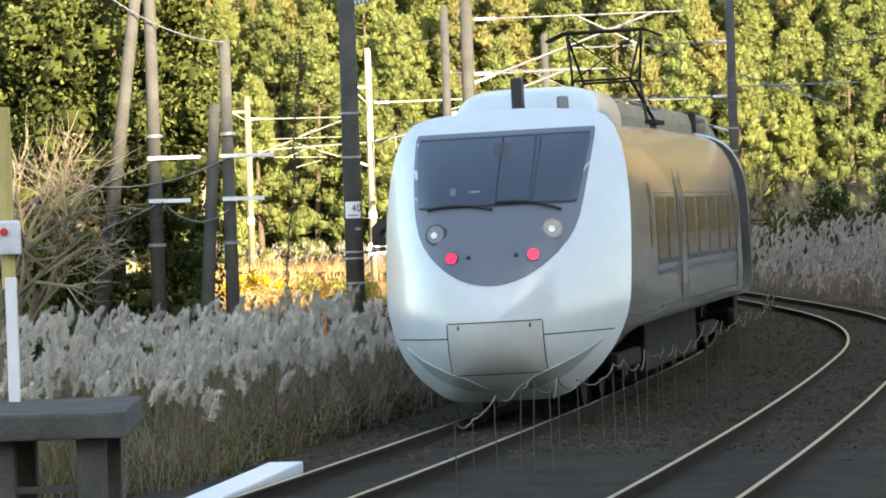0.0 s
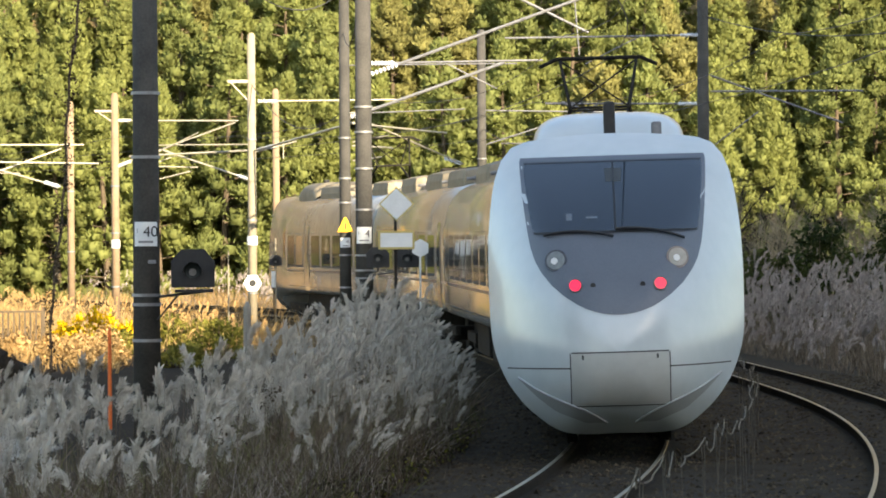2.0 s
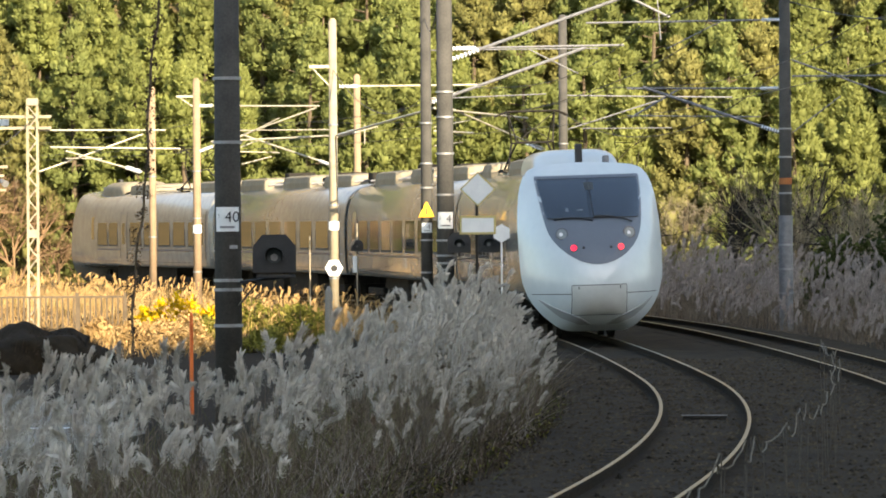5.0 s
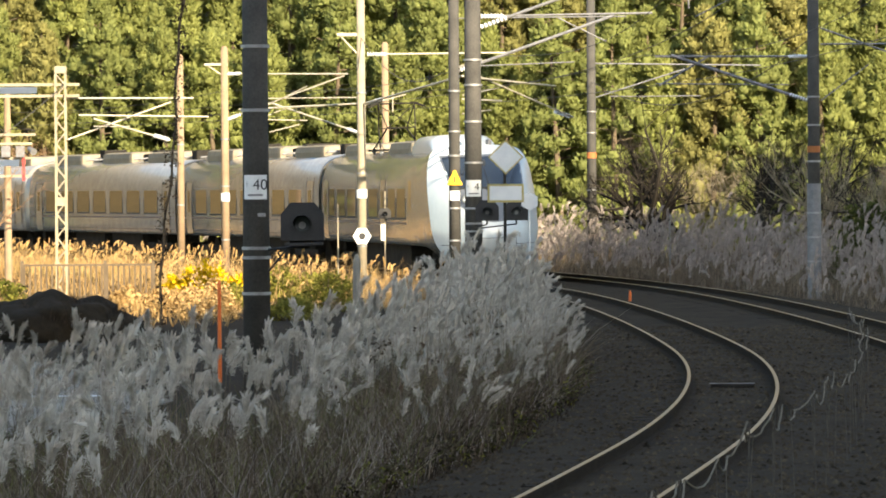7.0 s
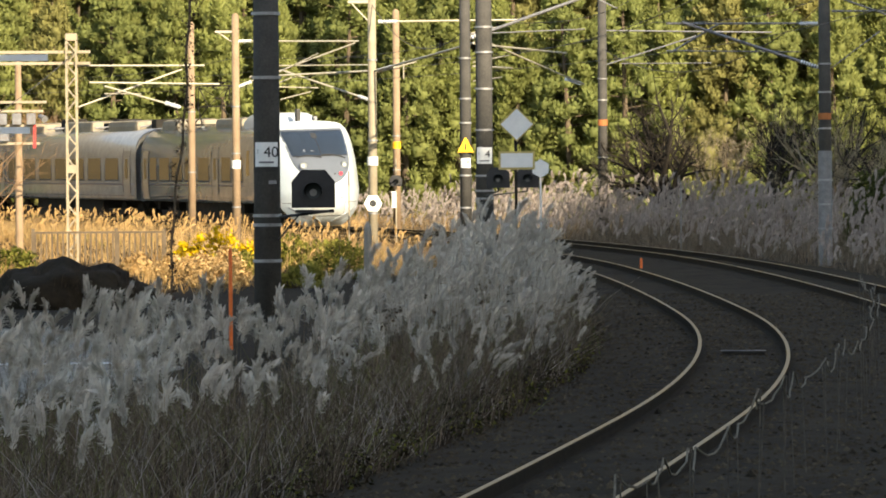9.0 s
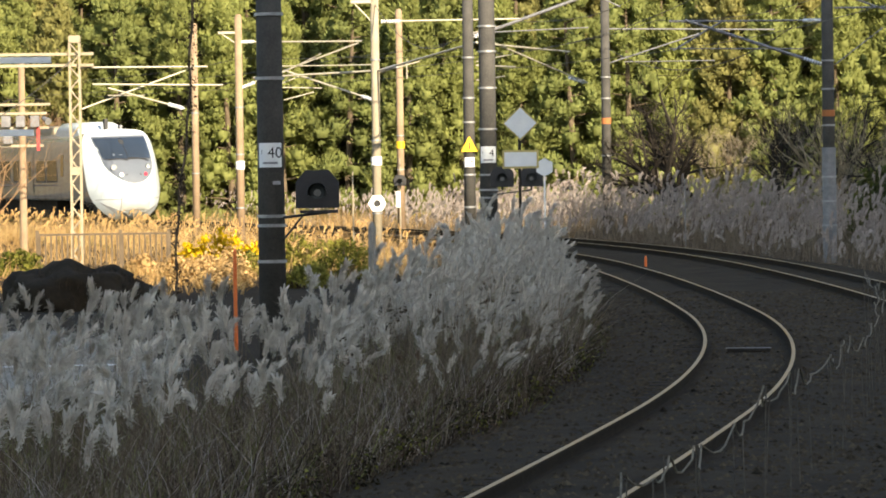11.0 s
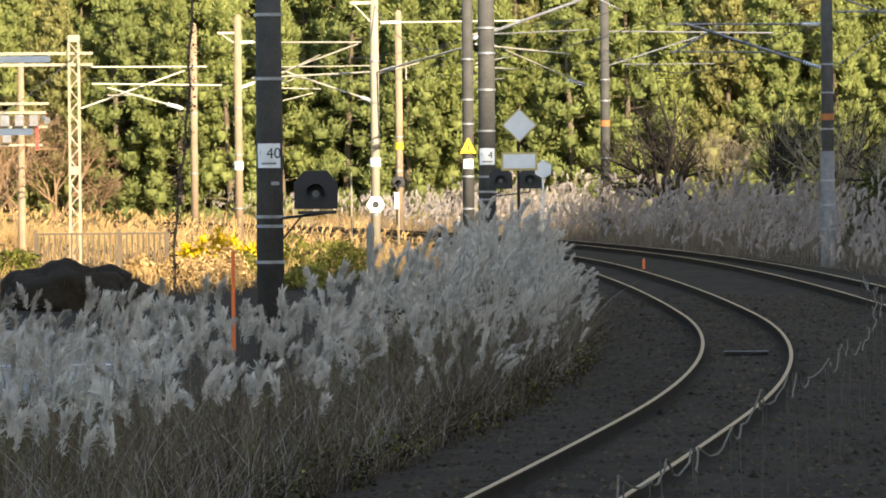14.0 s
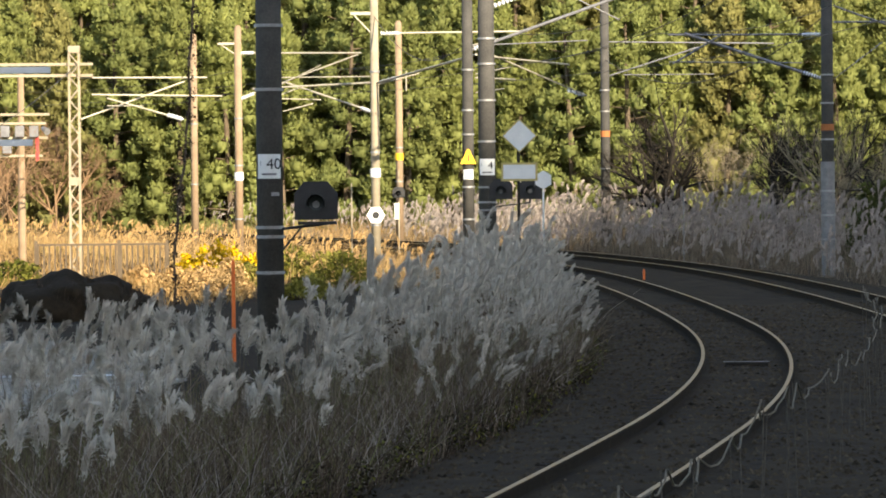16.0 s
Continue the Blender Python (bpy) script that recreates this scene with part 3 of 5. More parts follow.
def lattice_mast(x, y, z0, h, w):
    m = thing("lattice_mast", x, y, z0, "rusty white steel lattice mast with a crossbeam", "mast", GB)
    bm = bmesh.new()
    for sx in (-1, 1):
        for sy in (-1, 1):
            part("corner_post", box(bmesh.new(), sx * w / 2 - 0.024, sx * w / 2 + 0.024, sy * w / 2 - 0.024, sy * w / 2 + 0.024, 0, h), "pale_mast", m)
    n = int(h / 0.3)
    for i in range(n):
        a, b = h * i / n, h * (i + 1) / n
        for sy in (-1, 1):
            s = 1 if i % 2 else -1
            part("lacing", tube(bmesh.new(), (-s * w / 2, sy * w / 2, a), (s * w / 2, sy * w / 2, b), 0.018, None, 5), "pale_mast", m)
    part("cap", box(bmesh.new(), -w * 0.6, w * 0.6, -w * 0.6, w * 0.6, h, h + 0.2, 0.03), "pale_mast", m)
    for dz in (0.25, 0.55):
        part("beam", box(bmesh.new(), -6.0, 0.5, -0.06, 0.06, h - dz - 0.075, h - dz), "pale_mast", m, "pale steel crossbeam")
    part("white_band", box(bmesh.new(), -w * 0.55, w * 0.55, -w * 0.56, w * 0.56, 2.4, 2.62), "pale_mast", m)


lattice_mast(-9.77, 120.0, -0.3, 5.9, 0.26)

# overhead line brackets: on the sunlit masts and across the dark ones
R1, R2 = 0.025, 0.016
cantilever("line_bracket", "sunlit pipe bracket reaching from the brown mast", [
    ((-6.05, 135, 5.95), (-2.4, 134, 5.9), R1), ((-6.05, 135, 4.6), (-2.5, 134, 5.85), R1), ((-5.3, 134.5, 5.2), (-2.0, 134, 5.2), R2), ((-4.9, 134.5, 4.95), (-3.6, 134, 5.55), R2)],
    insulators=[((-6.0, 135, 5.95), (-5.6, 134.9, 5.95)), ((-6.0, 135, 4.6), (-5.6, 134.9, 4.75))])
cantilever("line_bracket", "sunlit pipe bracket reaching from the pale mast", [
    ((-1.8, 118, 3.95), (-4.1, 119, 4.75), R1), ((-1.8, 118, 4.72), (-5.0, 119, 4.6), R1), ((-4.9, 119, 4.35), (-3.2, 119, 4.3), R2), ((-4.2, 119, 4.0), (-3.4, 119, 4.2), R2), ((-4.6, 119, 4.3), (-3.7, 119, 4.65), R2)],
    insulators=[((-1.8, 118, 3.95), (-2.15, 118.1, 4.07))])
cantilever("line_bracket", "sunlit pipe bracket beside the lattice mast", [
    ((-9.7, 120, 4.95), (-6.3, 121, 4.95), R1), ((-9.6, 120, 3.85), (-6.9, 121, 4.85), R1), ((-9.3, 120, 4.5), (-5.9, 121, 4.45), R1), ((-8.9, 120, 4.4), (-7.0, 121, 3.85), R1), ((-8.9, 120, 4.2), (-8.0, 121, 4.2), R2)],
    insulators=[((-7.3, 120.5, 3.95), (-6.95, 121, 3.84))])
cantilever("line_bracket", "long sunlit pipe arm rising towards the dark masts", [
    ((-1.75, 118, 4.7), (0.85, 113, 5.3), R1 * 1.2), ((-1.75, 118, 4.65), (-0.6, 118, 4.95), R2), ((-0.95, 118, 5.0), (-0.95, 118, 4.5), R2)],
    insulators=[((-1.6, 118, 4.72), (-1.2, 117.3, 4.82))])
cantilever("line_bracket", "straight sunlit pipe arm high on the pale mast", [
    ((-1.5, 118, 6.0), (2.25, 119, 6.05), R1), ((0.8, 119, 5.7), (2.1, 119, 6.0), R2)], insulators=[((-1.6, 118, 6.0), (-1.1, 118, 6.0))])
cantilever("line_bracket", "sunlit diagonal pipe bracket behind the dark masts", [
    ((0.7, 112, 5.5), (4.0, 126, 4.45), R1), ((0.9, 112, 5.25), (3.5, 125, 5.3), R1), ((0.9, 122, 4.9), (2.0, 125, 4.9), R1), ((0.9, 122, 5.0), (1.9, 125, 5.25), R2), ((0.9, 122, 4.5), (1.7, 125, 4.65), R2)],
    insulators=[((3.5, 125.4, 4.6), (3.95, 126, 4.46))])
cantilever("line_bracket", "galvanised pipe bracket on the dark mast over the track", [
    ((1.1, 99, 6.0), (6.3, 99, 7.85), 0.036), ((1.1, 99, 7.8), (7.1, 99, 7.85), R1), ((1.1, 99, 6.25), (4.9, 99, 6.3), R1), ((4.0, 99, 7.85), (5.9, 99, 6.9), 0.03), ((5.6, 99, 7.7), (5.7, 99, 6.4), R2)], "grey_pipe",
    insulators=[((1.15, 99, 6.02), (1.75, 99, 6.23)), ((1.2, 99, 7.8), (1.8, 99, 7.81)), ((1.15, 99, 6.25), (1.65, 99, 6.26))])
cantilever("line_bracket", "galvanised pipe bracket on the slim dark mast over the track", [
    ((0.75, 112, 5.4), (4.6, 112, 6.75), 0.04), ((0.75, 112, 6.7), (4.9, 112, 6.72), R2), ((3.2, 112, 6.7), (4.4, 112, 6.1), R2), ((0.75, 112, 5.5), (3.6, 112, 5.6), R2)], "grey_pipe",
    insulators=[((0.8, 112, 5.42), (1.25, 112, 5.58))])
cantilever("line_bracket", "long straight pipe arm on the outer mast", [
    ((9.4, 112, 7.4), (4.6, 112, 7.35), R1), ((8.0, 112, 7.4), (6.6, 112, 6.7), R2)], "grey_pipe", insulators=[((9.4, 112, 7.4), (8.95, 112, 7.4))])
cantilever("line_bracket", "galvanised pipe bracket on the outer mast over the second track", [
    ((9.4, 112, 4.6), (6.0, 112, 5.75), 0.04), ((9.4, 112, 5.7), (5.6, 112, 5.72), R1), ((6.9, 112, 5.7), (5.7, 112, 5.0), R1), ((8.9, 112, 5.0), (5.6, 112, 5.05), R2)], "grey_pipe",
    insulators=[((9.35, 112, 4.62), (8.9, 112, 4.77)), ((9.35, 112, 5.7), (8.9, 112, 5.7))])
cantilever("line_bracket", "galvanised pipe bracket on the outer mast reaching outward", [
    ((9.7, 112, 6.0), (13.5, 112, 6.0), R1), ((9.7, 112, 6.4), (13.0, 112, 5.2), R1), ((9.7, 112, 4.6), (10.9, 112, 5.5), R2)], "grey_pipe")
cantilever("line_bracket", "galvanised pipe arm on the banded mast before the woods", [
    ((5.3, 150, 6.6), (11.0, 150, 6.5), R1), ((5.3, 150, 5.4), (8.5, 150, 6.4), R1), ((6.0, 150, 5.5), (9.0, 150, 5.5), R2)], "grey_pipe")
cantilever("line_bracket", "galvanised pipe bracket high on the plated mast", [
    ((-2.3, 63, 6.7), (1.6, 63, 7.6), 0.045), ((-2.3, 63, 7.9), (2.4, 63, 7.9), R1)], "grey_pipe", insulators=[((-2.25, 63, 6.71), (-1.7, 63, 6.84))])


def overhead_wires():
    for off, z, sag in ((0.1, 5.15, 0.0), (0.1, 6.0, 0.35), (4.0, 5.15, 0.0), (4.0, 6.0, 0.35)):
        pts = []
        for s in np.arange(20, 260, 4.0):
            x, y, _ = on_line(float(s), off)
            u = (s % 40) / 40
            pts.append((x, y, z - sag * 4 * u * (1 - u)))
        bm = cable(bmesh.new(), pts, 0.008, 4)
        tagged(part("overhead_wire", bm, "wire"), "thin dark overhead wire above the track", "wire", "overhead wires")
    # slack feeder wires from mast to mast
    for a, b, sag in (((-2.4, 63, 8.0), (0.96, 99, 8.4), 1.6), ((0.96, 99, 8.4), (0.6, 112, 7.5), 0.9), ((0.6, 112, 5.6), (-1.8, 118, 6.5), 0.8), ((9.5, 112, 6.2), (5.4, 150, 6.0), 1.2), ((9.5, 112, 7.9), (16, 90, 8.0), 1.0), ((-9.7, 120, 5.3), (-13, 100, 2.2), 0.5)):
        a, b = Vector(a), Vector(b)
        bm = cable(bmesh.new(), [a.lerp(b, k / 16) - Vector((0, 0, sag * 4 * k / 16 * (1 - k / 16))) for k in range(17)], 0.012, 4)
        tagged(part("feeder_wire", bm, "wire"), "slack dark feeder wire between masts", "wire", "overhead wires")


overhead_wires()

# ---- signs and stakes ----
sign = thing("diamond_sign", 1.43, 86.0, -0.3, "white diamond board over a yellow-edged white panel on a post", "sign")
part("post", tube(bmesh.new(), (0, 0, 0), (0, 0, 3.2), 0.03, 0.03, 10), "under", sign)
d = part("diamond_frame", plate(bmesh.new(), [(-0.32, 3.38), (0.02, 3.05), (0.36, 3.38), (0.02, 3.71)], -0.05, -0.035), "dull_yellow", sign)
part("diamond_board", plate(bmesh.new(), [(-0.285, 3.38), (0.02, 3.085), (0.325, 3.38), (0.02, 3.675)], -0.058, -0.0505), "white", d)
d = part("panel_frame", box(bmesh.new(), -0.33, 0.36, -0.05, -0.035, 2.52, 2.87), "dull_yellow", sign)
part("panel", box(bmesh.new(), -0.29, 0.32, -0.058, -0.0505, 2.56, 2.83), "white", d)
hs = thing("hexagon_sign", 2.03, 92.0, -0.3, "small white hexagonal sign on a thin white post", "sign")
part("post", tube(bmesh.new(), (0, 0, 0), (0, 0, 2.4), 0.018, 0.018, 8), "white", hs)
part("board", plate(bmesh.new(), hexa(0.19, 2.52, 30), -0.04, -0.025), "white", hs)


def stake(x, y, h, r, mat, label):
    s = thing("stake", x, y, -0.32, label, "stake", "lineside stakes")
    part("shaft", tube(bmesh.new(), (0, 0, 0), (0, 0, h), r, r * 0.9, 8), mat, s)
    part("tip", tube(bmesh.new(), (0, 0, h), (0, 0, h + r * 1.5), r * 0.9, r * 0.3, 8), mat, s)


stake(-3.08, 66.0, 1.45, 0.03, "orange", "thin orange marker stake in the grass")
stake(4.64, 105.0, 0.36, 0.035, "orange", "short orange marker stake between the tracks")
stake(6.9, 130.0, 2.0, 0.018, "band", "thin white marker stake in tall grass")
stake(-1.3, 80.0, 1.55, 0.075, "concrete", "short grey concrete post in the grass")
stake(-2.42, 119.0, 2.4, 0.02, "pale_mast", "thin white marker post in the sunlit weeds")


def railing():
    f = thing("roadside_railing", -8.45, 112.0, -0.32, "low cream metal railing beside the road", "railing")
    for i in range(24):
        x = -1.6 + i * 0.137
        part("bar", box(bmesh.new(), x - 0.02, x + 0.02, -0.02, 0.02, 0.05, 0.95), "bark", f)
    for z in (0.15, 0.95):
        part("rail_bar", box(bmesh.new(), -1.65, 1.65, -0.025, 0.025, z, z + 0.05), "bark", f)
    for x in (-1.66, 0.4, 1.6):
        part("post", box(bmesh.new(), x - 0.04, x + 0.04, -0.04, 0.04, 0, 1.08), "bark", f)


railing()


def equipment_pole():
    p = thing("equipment_pole", -11.75, 126.0, -0.32, "pole with grey switch boxes and a red marker by the bend", "pole", GB)
    part("pole", tube(bmesh.new(), (0, 0, 0), (0, 0, 5.6), 0.11, 0.09, 12), "brown_mast", p)
    for z, w in ((4.35, 0.8), (4.1, 0.7), (3.7, 0.75), (3.2, 0.6)):
        part("crossarm", box(bmesh.new(), -w, w, -0.12, -0.04, z, z + 0.07), "pale_mast", p)
    for x, z in ((-0.55, 3.75), (-0.15, 3.75), (-0.5, 3.3), (0.25, 3.75)):
        part("switch_box", box(bmesh.new(), x, x + 0.25, -0.3, -0.12, z, z + 0.32, 0.02), "grey_pipe", p)
    part("marker", box(bmesh.new(), 0.42, 0.5, -0.16, -0.13, 3.1, 4.05), "red", p, "red marker strip")
    part("floodlight", tube(bmesh.new(), (0.75, -0.2, 3.9), (0.6, 0.05, 4.0), 0.1, 0.06, 12), "band", p)


equipment_pole()

# the road beyond the grass, with its kerb line
verts = [(-16, 44, -0.3), (-4.6, 52, -0.3), (-3.4, 60, -0.3), (-6.2, 74, -0.3), (-16, 78, -0.3)]
tagged(mesh_ob("road", verts, [(0, 1, 2, 3, 4)], "concrete"), "pale worn road beyond the grass", "road", kind="structure")
tagged(mesh_ob("road_line", [(-16, 60, -0.295), (-4.4, 61.4, -0.295), (-4.4, 61.8, -0.295), (-16, 60.5, -0.295)], [(0, 1, 2, 3)], "white"), "worn white road line", "road marking", kind="structure")
# dark mound added in place of a shaded zone of ground and hedge
bm = bmesh.new()
bmesh.ops.create_uvsphere(bm, u_segments=48, v_segments=28, radius=1)
for v in bm.verts:
    rough = 1 + 0.2 * noise.noise(v.co * 2.1) + 0.07 * noise.noise(v.co * 6.5)
    v.co = Vector((v.co.x * 1.4, v.co.y * 2.0, max(v.co.z, 0) ** 0.6 * (0.84 - 0.14 * v.co.x))) * rough
mound = part("shade_mound", bm, "soil", None, "", True)
mound.matrix_world = pose(-7.0, 86, -0.33)
tagged(mound, "low dark mound added for the shaded ground beside the road", "heap")


# ---- the train ----
NOSE = [(0.0, 0.22), (0.62, 0.24), (0.98, 0.46), (1.2, 0.7), (1.345, 0.95), (1.44, 1.25), (1.47, 1.6), (1.475, 2.3), (1.44, 2.8), (1.37, 3.2), (1.22, 3.5), (0.92, 3.62), (0.0, 3.68)]
BODY = [(0.0, 0.92), (0.8, 0.92), (1.3, 0.93), (1.42, 1.0), (1.45, 1.2), (1.455, 1.5), (1.455, 2.1), (1.43, 2.65), (1.34, 3.05), (1.14, 3.36), (0.8, 3.53), (0.4, 3.59), (0.0, 3.61)]
MIDDLE, RING = 1.15, 96


def ring_of(outline):
    """The closed outline by angle round the middle: RING points (x, z)."""
    pts = [(-x, z) for x, z in outline[::-1]] + outline[1:-1]
    dense = []
    n = len(pts)
    for i in range(n):
        p0, p1, p2, p3 = (Vector(pts[(i + k) % n]) for k in (-1, 0, 1, 2))
        for k in range(12):
            u = k / 12
            dense.append(0.5 * ((2 * p1) + (p2 - p0) * u + (2 * p0 - 5 * p1 + 4 * p2 - p3) * u * u + (3 * p1 - p0 - 3 * p2 + p3) * u ** 3))
    ang = np.array([math.atan2(p.y - MIDDLE, p.x) for p in dense])
    rad = np.array([math.hypot(p.x, p.y - MIDDLE) for p in dense])
    order = np.argsort(ang)
    a = np.linspace(-math.pi, math.pi, RING, endpoint=False)
    r = np.interp(a, ang[order], rad[order], period=2 * math.pi)
    return a, r


NA, NR = ring_of(NOSE)
_, BR = ring_of(BODY)


def nose_depth(a, r):
    """How far behind the tip the nose lies, at angle a and a fraction r of the way out to its outline."""
    edge = float(np.interp(a, NA, NR, period=2 * math.pi))
    z = MIDDLE + edge * math.sin(a)
    reach = float(np.interp(z, [0.22, 0.6, 1.1, 2.2, 3.3, 3.75], [0.95, 1.15, 1.5, 1.9, 2.4, 2.7]))
    power = float(np.interp(z, [0.22, 1.1, 2.2, 3.3, 3.75], [2.5, 2.5, 2.35, 1.95, 1.85]))
    return reach * min(r, 1.0) ** power


def nose_y(x, z):
    a, d = math.atan2(z - MIDDLE, x), math.hypot(x, z - MIDDLE)
    return nose_depth(a, d / float(np.interp(a, NA, NR, period=2 * math.pi)))


HALF = 10.25


def on_nose(name, rows, mat, parent, label="", proud=0.006, cols=24, smooth=True):
    """A patch that lies on the nose: rows of (z, from x, to x)."""
    verts, faces = [], []
    for z, xa, xb in rows:
        for c in range(cols + 1):
            x = xa + (xb - xa) * c / cols
            verts.append((x, -HALF + nose_y(x, z) - proud, z))
    for i in range(len(rows) - 1):
        for c in range(cols):
            k = i * (cols + 1) + c
            faces.append((k, k + 1, k + cols + 2, k + cols + 1))
    return mesh_ob(name, verts, faces, mat, parent, label, smooth)


def body_x(z):
    return float(np.interp(z, [p[1] for p in BODY[1:]], [p[0] for p in BODY[1:]]))


def on_side(name, side, y0, y1, z0, z1, mat, parent, label="", proud=0.008):
    """A panel that follows the curve of the car's side."""
    verts, faces = [], []
    zs = np.linspace(z0, z1, 7)
    for z in zs:
        for y in (y0, y1):
            verts.append((side * (body_x(z) + proud), y, z))
    for i in range(6):
        faces.append((2 * i, 2 * i + 1, 2 * i + 3, 2 * i + 2))
    return mesh_ob(name, verts, faces, mat, parent, label, True)


def shell(name, rings, mat, parent, label="", close=()):
    verts = [v for r in rings for v in r]
    faces = []
    for i in range(len(rings) - 1):
        for j in range(RING):
            k = (j + 1) % RING
            faces.append((i * RING + j, i * RING + k, (i + 1) * RING + k, (i + 1) * RING + j))
    for i in close:
        faces.append(tuple(range(i * RING, (i + 1) * RING)))
    return mesh_ob(name, verts, faces, mat, parent, label, True)


def section(rad, y):
    return [(r * math.cos(a), y, MIDDLE + r * math.sin(a)) for a, r in zip(NA, rad)]


def bogie(parent, y):
    b = part("bogie", box(box(box(bmesh.new(), -1.05, 1.05, y - 0.25, y + 0.25, 0.3, 0.6, 0.04), -1.1, -0.98, y - 1.5, y + 1.5, 0.42, 0.62, 0.03), 0.98, 1.1, y - 1.5, y + 1.5, 0.42, 0.62, 0.03), "under", parent, "grimy steel bogie")
    for dy in (-1.05, 1.05):
        for sx in (-0.56, 0.56):
            part("wheel", tube(bmesh.new(), (sx - 0.06, y + dy, 0.43), (sx + 0.06, y + dy, 0.43), 0.43, 0.43, 24), "under", b)


def roof_unit(parent, y0, y1, w, z1, mat="roof", label="grimy roof equipment cover"):
    bm = box(bmesh.new(), -w / 2, w / 2, y0, y1, 3.3, z1 + 0.06, 0.22)
    u = part("roof_unit", bm, mat, parent, label)
    for i in range(3):
        yy = y0 + (y1 - y0) * (0.3 + 0.2 * i)
        part("grille", box(bmesh.new(), -w * 0.3, w * 0.3, yy - 0.12, yy + 0.12, z1 + 0.04, z1 + 0.072), "seam", u)


def pantograph(parent, y):
    p = part("pantograph", box(bmesh.new(), -0.75, 0.75, y - 0.8, y + 0.8, 3.62, 3.68), "under", parent, "raised dark pantograph")
    for sx in (-0.6, 0.6):
        for dy in (-0.65, 0.65):
            part("roof_insulator", tube(bmesh.new(), (sx, y + dy, 3.45), (sx, y + dy, 3.64), 0.07, 0.05, 10), "insulator", p)
    for sx in (-1, 1):
        bm = tube(bmesh.new(), (sx * 0.62, y - 0.6, 3.68), (sx * 0.42, y + 0.75, 4.3), 0.025)
        tube(bm, (sx * 0.42, y + 0.75, 4.3), (sx * 0.55, y, 5.0), 0.02)
        tube(bm, (sx * 0.62, y + 0.6, 3.68), (sx * 0.42, y - 0.75, 4.3), 0.025)
        tube(bm, (sx * 0.42, y - 0.75, 4.3), (sx * 0.55, y, 5.0), 0.02)
        part("arm", bm, "under", p)
    bm = tube(bmesh.new(), (-0.42, y + 0.75, 4.3), (0.42, y + 0.75, 4.3), 0.018)
    part("cross_tie", bm, "under", p)
    part("cross_tie", tube(bmesh.new(), (-0.42, y - 0.75, 4.3), (0.42, y - 0.75, 4.3), 0.018), "under", p)
    for sx in (-1, 1):
        part("stay", tube(bmesh.new(), (sx * 0.42, y - 0.75, 4.3), (-sx * 0.55, y, 5.0), 0.012), "under", p)
    for dy in (-0.18, 0.18):
        bm = tube(bmesh.new(), (-0.6, y + dy, 5.03), (0.6, y + dy, 5.03), 0.022)
        tube(bm, (0.6, y + dy, 5.03), (0.85, y + dy, 4.92), 0.02)
        tube(bm, (-0.6, y + dy, 5.03), (-0.85, y + dy, 4.92), 0.02)
        part("contact_strip", bm, "under", p)


def car_sides(car, y0, y1, panes=((0.1, 0.185), (0.215, 0.3), (0.33, 0.415), (0.445, 0.53), (0.56, 0.645), (0.675, 0.76), (0.79, 0.875)), doors=(0.045, 0.93)):
    span = y1 - y0
    for side in (-1, 1):
        for a, b in panes:
            on_side("window_surround", side, y0 + span * a - 0.09, y0 + span * b + 0.09, 1.66, 2.58, "seam", car, "dark window surround", proud=0.004)
            on_side("side_window", side, y0 + span * a, y0 + span * b, 1.72, 2.52, "side_glass", car, "bronze-tinted side window")
        on_side("stripe", side, y0, y1, 1.53, 1.58, "blue", car, "blue stripe under the windows")
        for a in doors:
            yy = y0 + span * a
            d = on_side("door", side, yy - 0.42, yy + 0.42, 1.02, 2.78, "side_paint", car, "silver plug door", proud=0.014)
            on_side("door_edge", side, yy - 0.5, yy - 0.42, 0.95, 2.9, "ink", d, proud=0.016)
            on_side("door_edge", side, yy + 0.42, yy + 0.5, 0.95, 2.9, "ink", d, proud=0.016)
            on_side("door_window", side, yy - 0.2, yy + 0.2, 1.75, 2.5, "side_glass", d, proud=0.02)
        on_side("skirt_seam", side, y0, y1, 1.12, 1.14, "seam", car)
        for a in np.linspace(0.12, 0.88, 9):
            yy = y0 + span * a
            on_side("vent_mark", side, yy - 0.05, yy + 0.05, 2.78, 2.86, "seam", car)


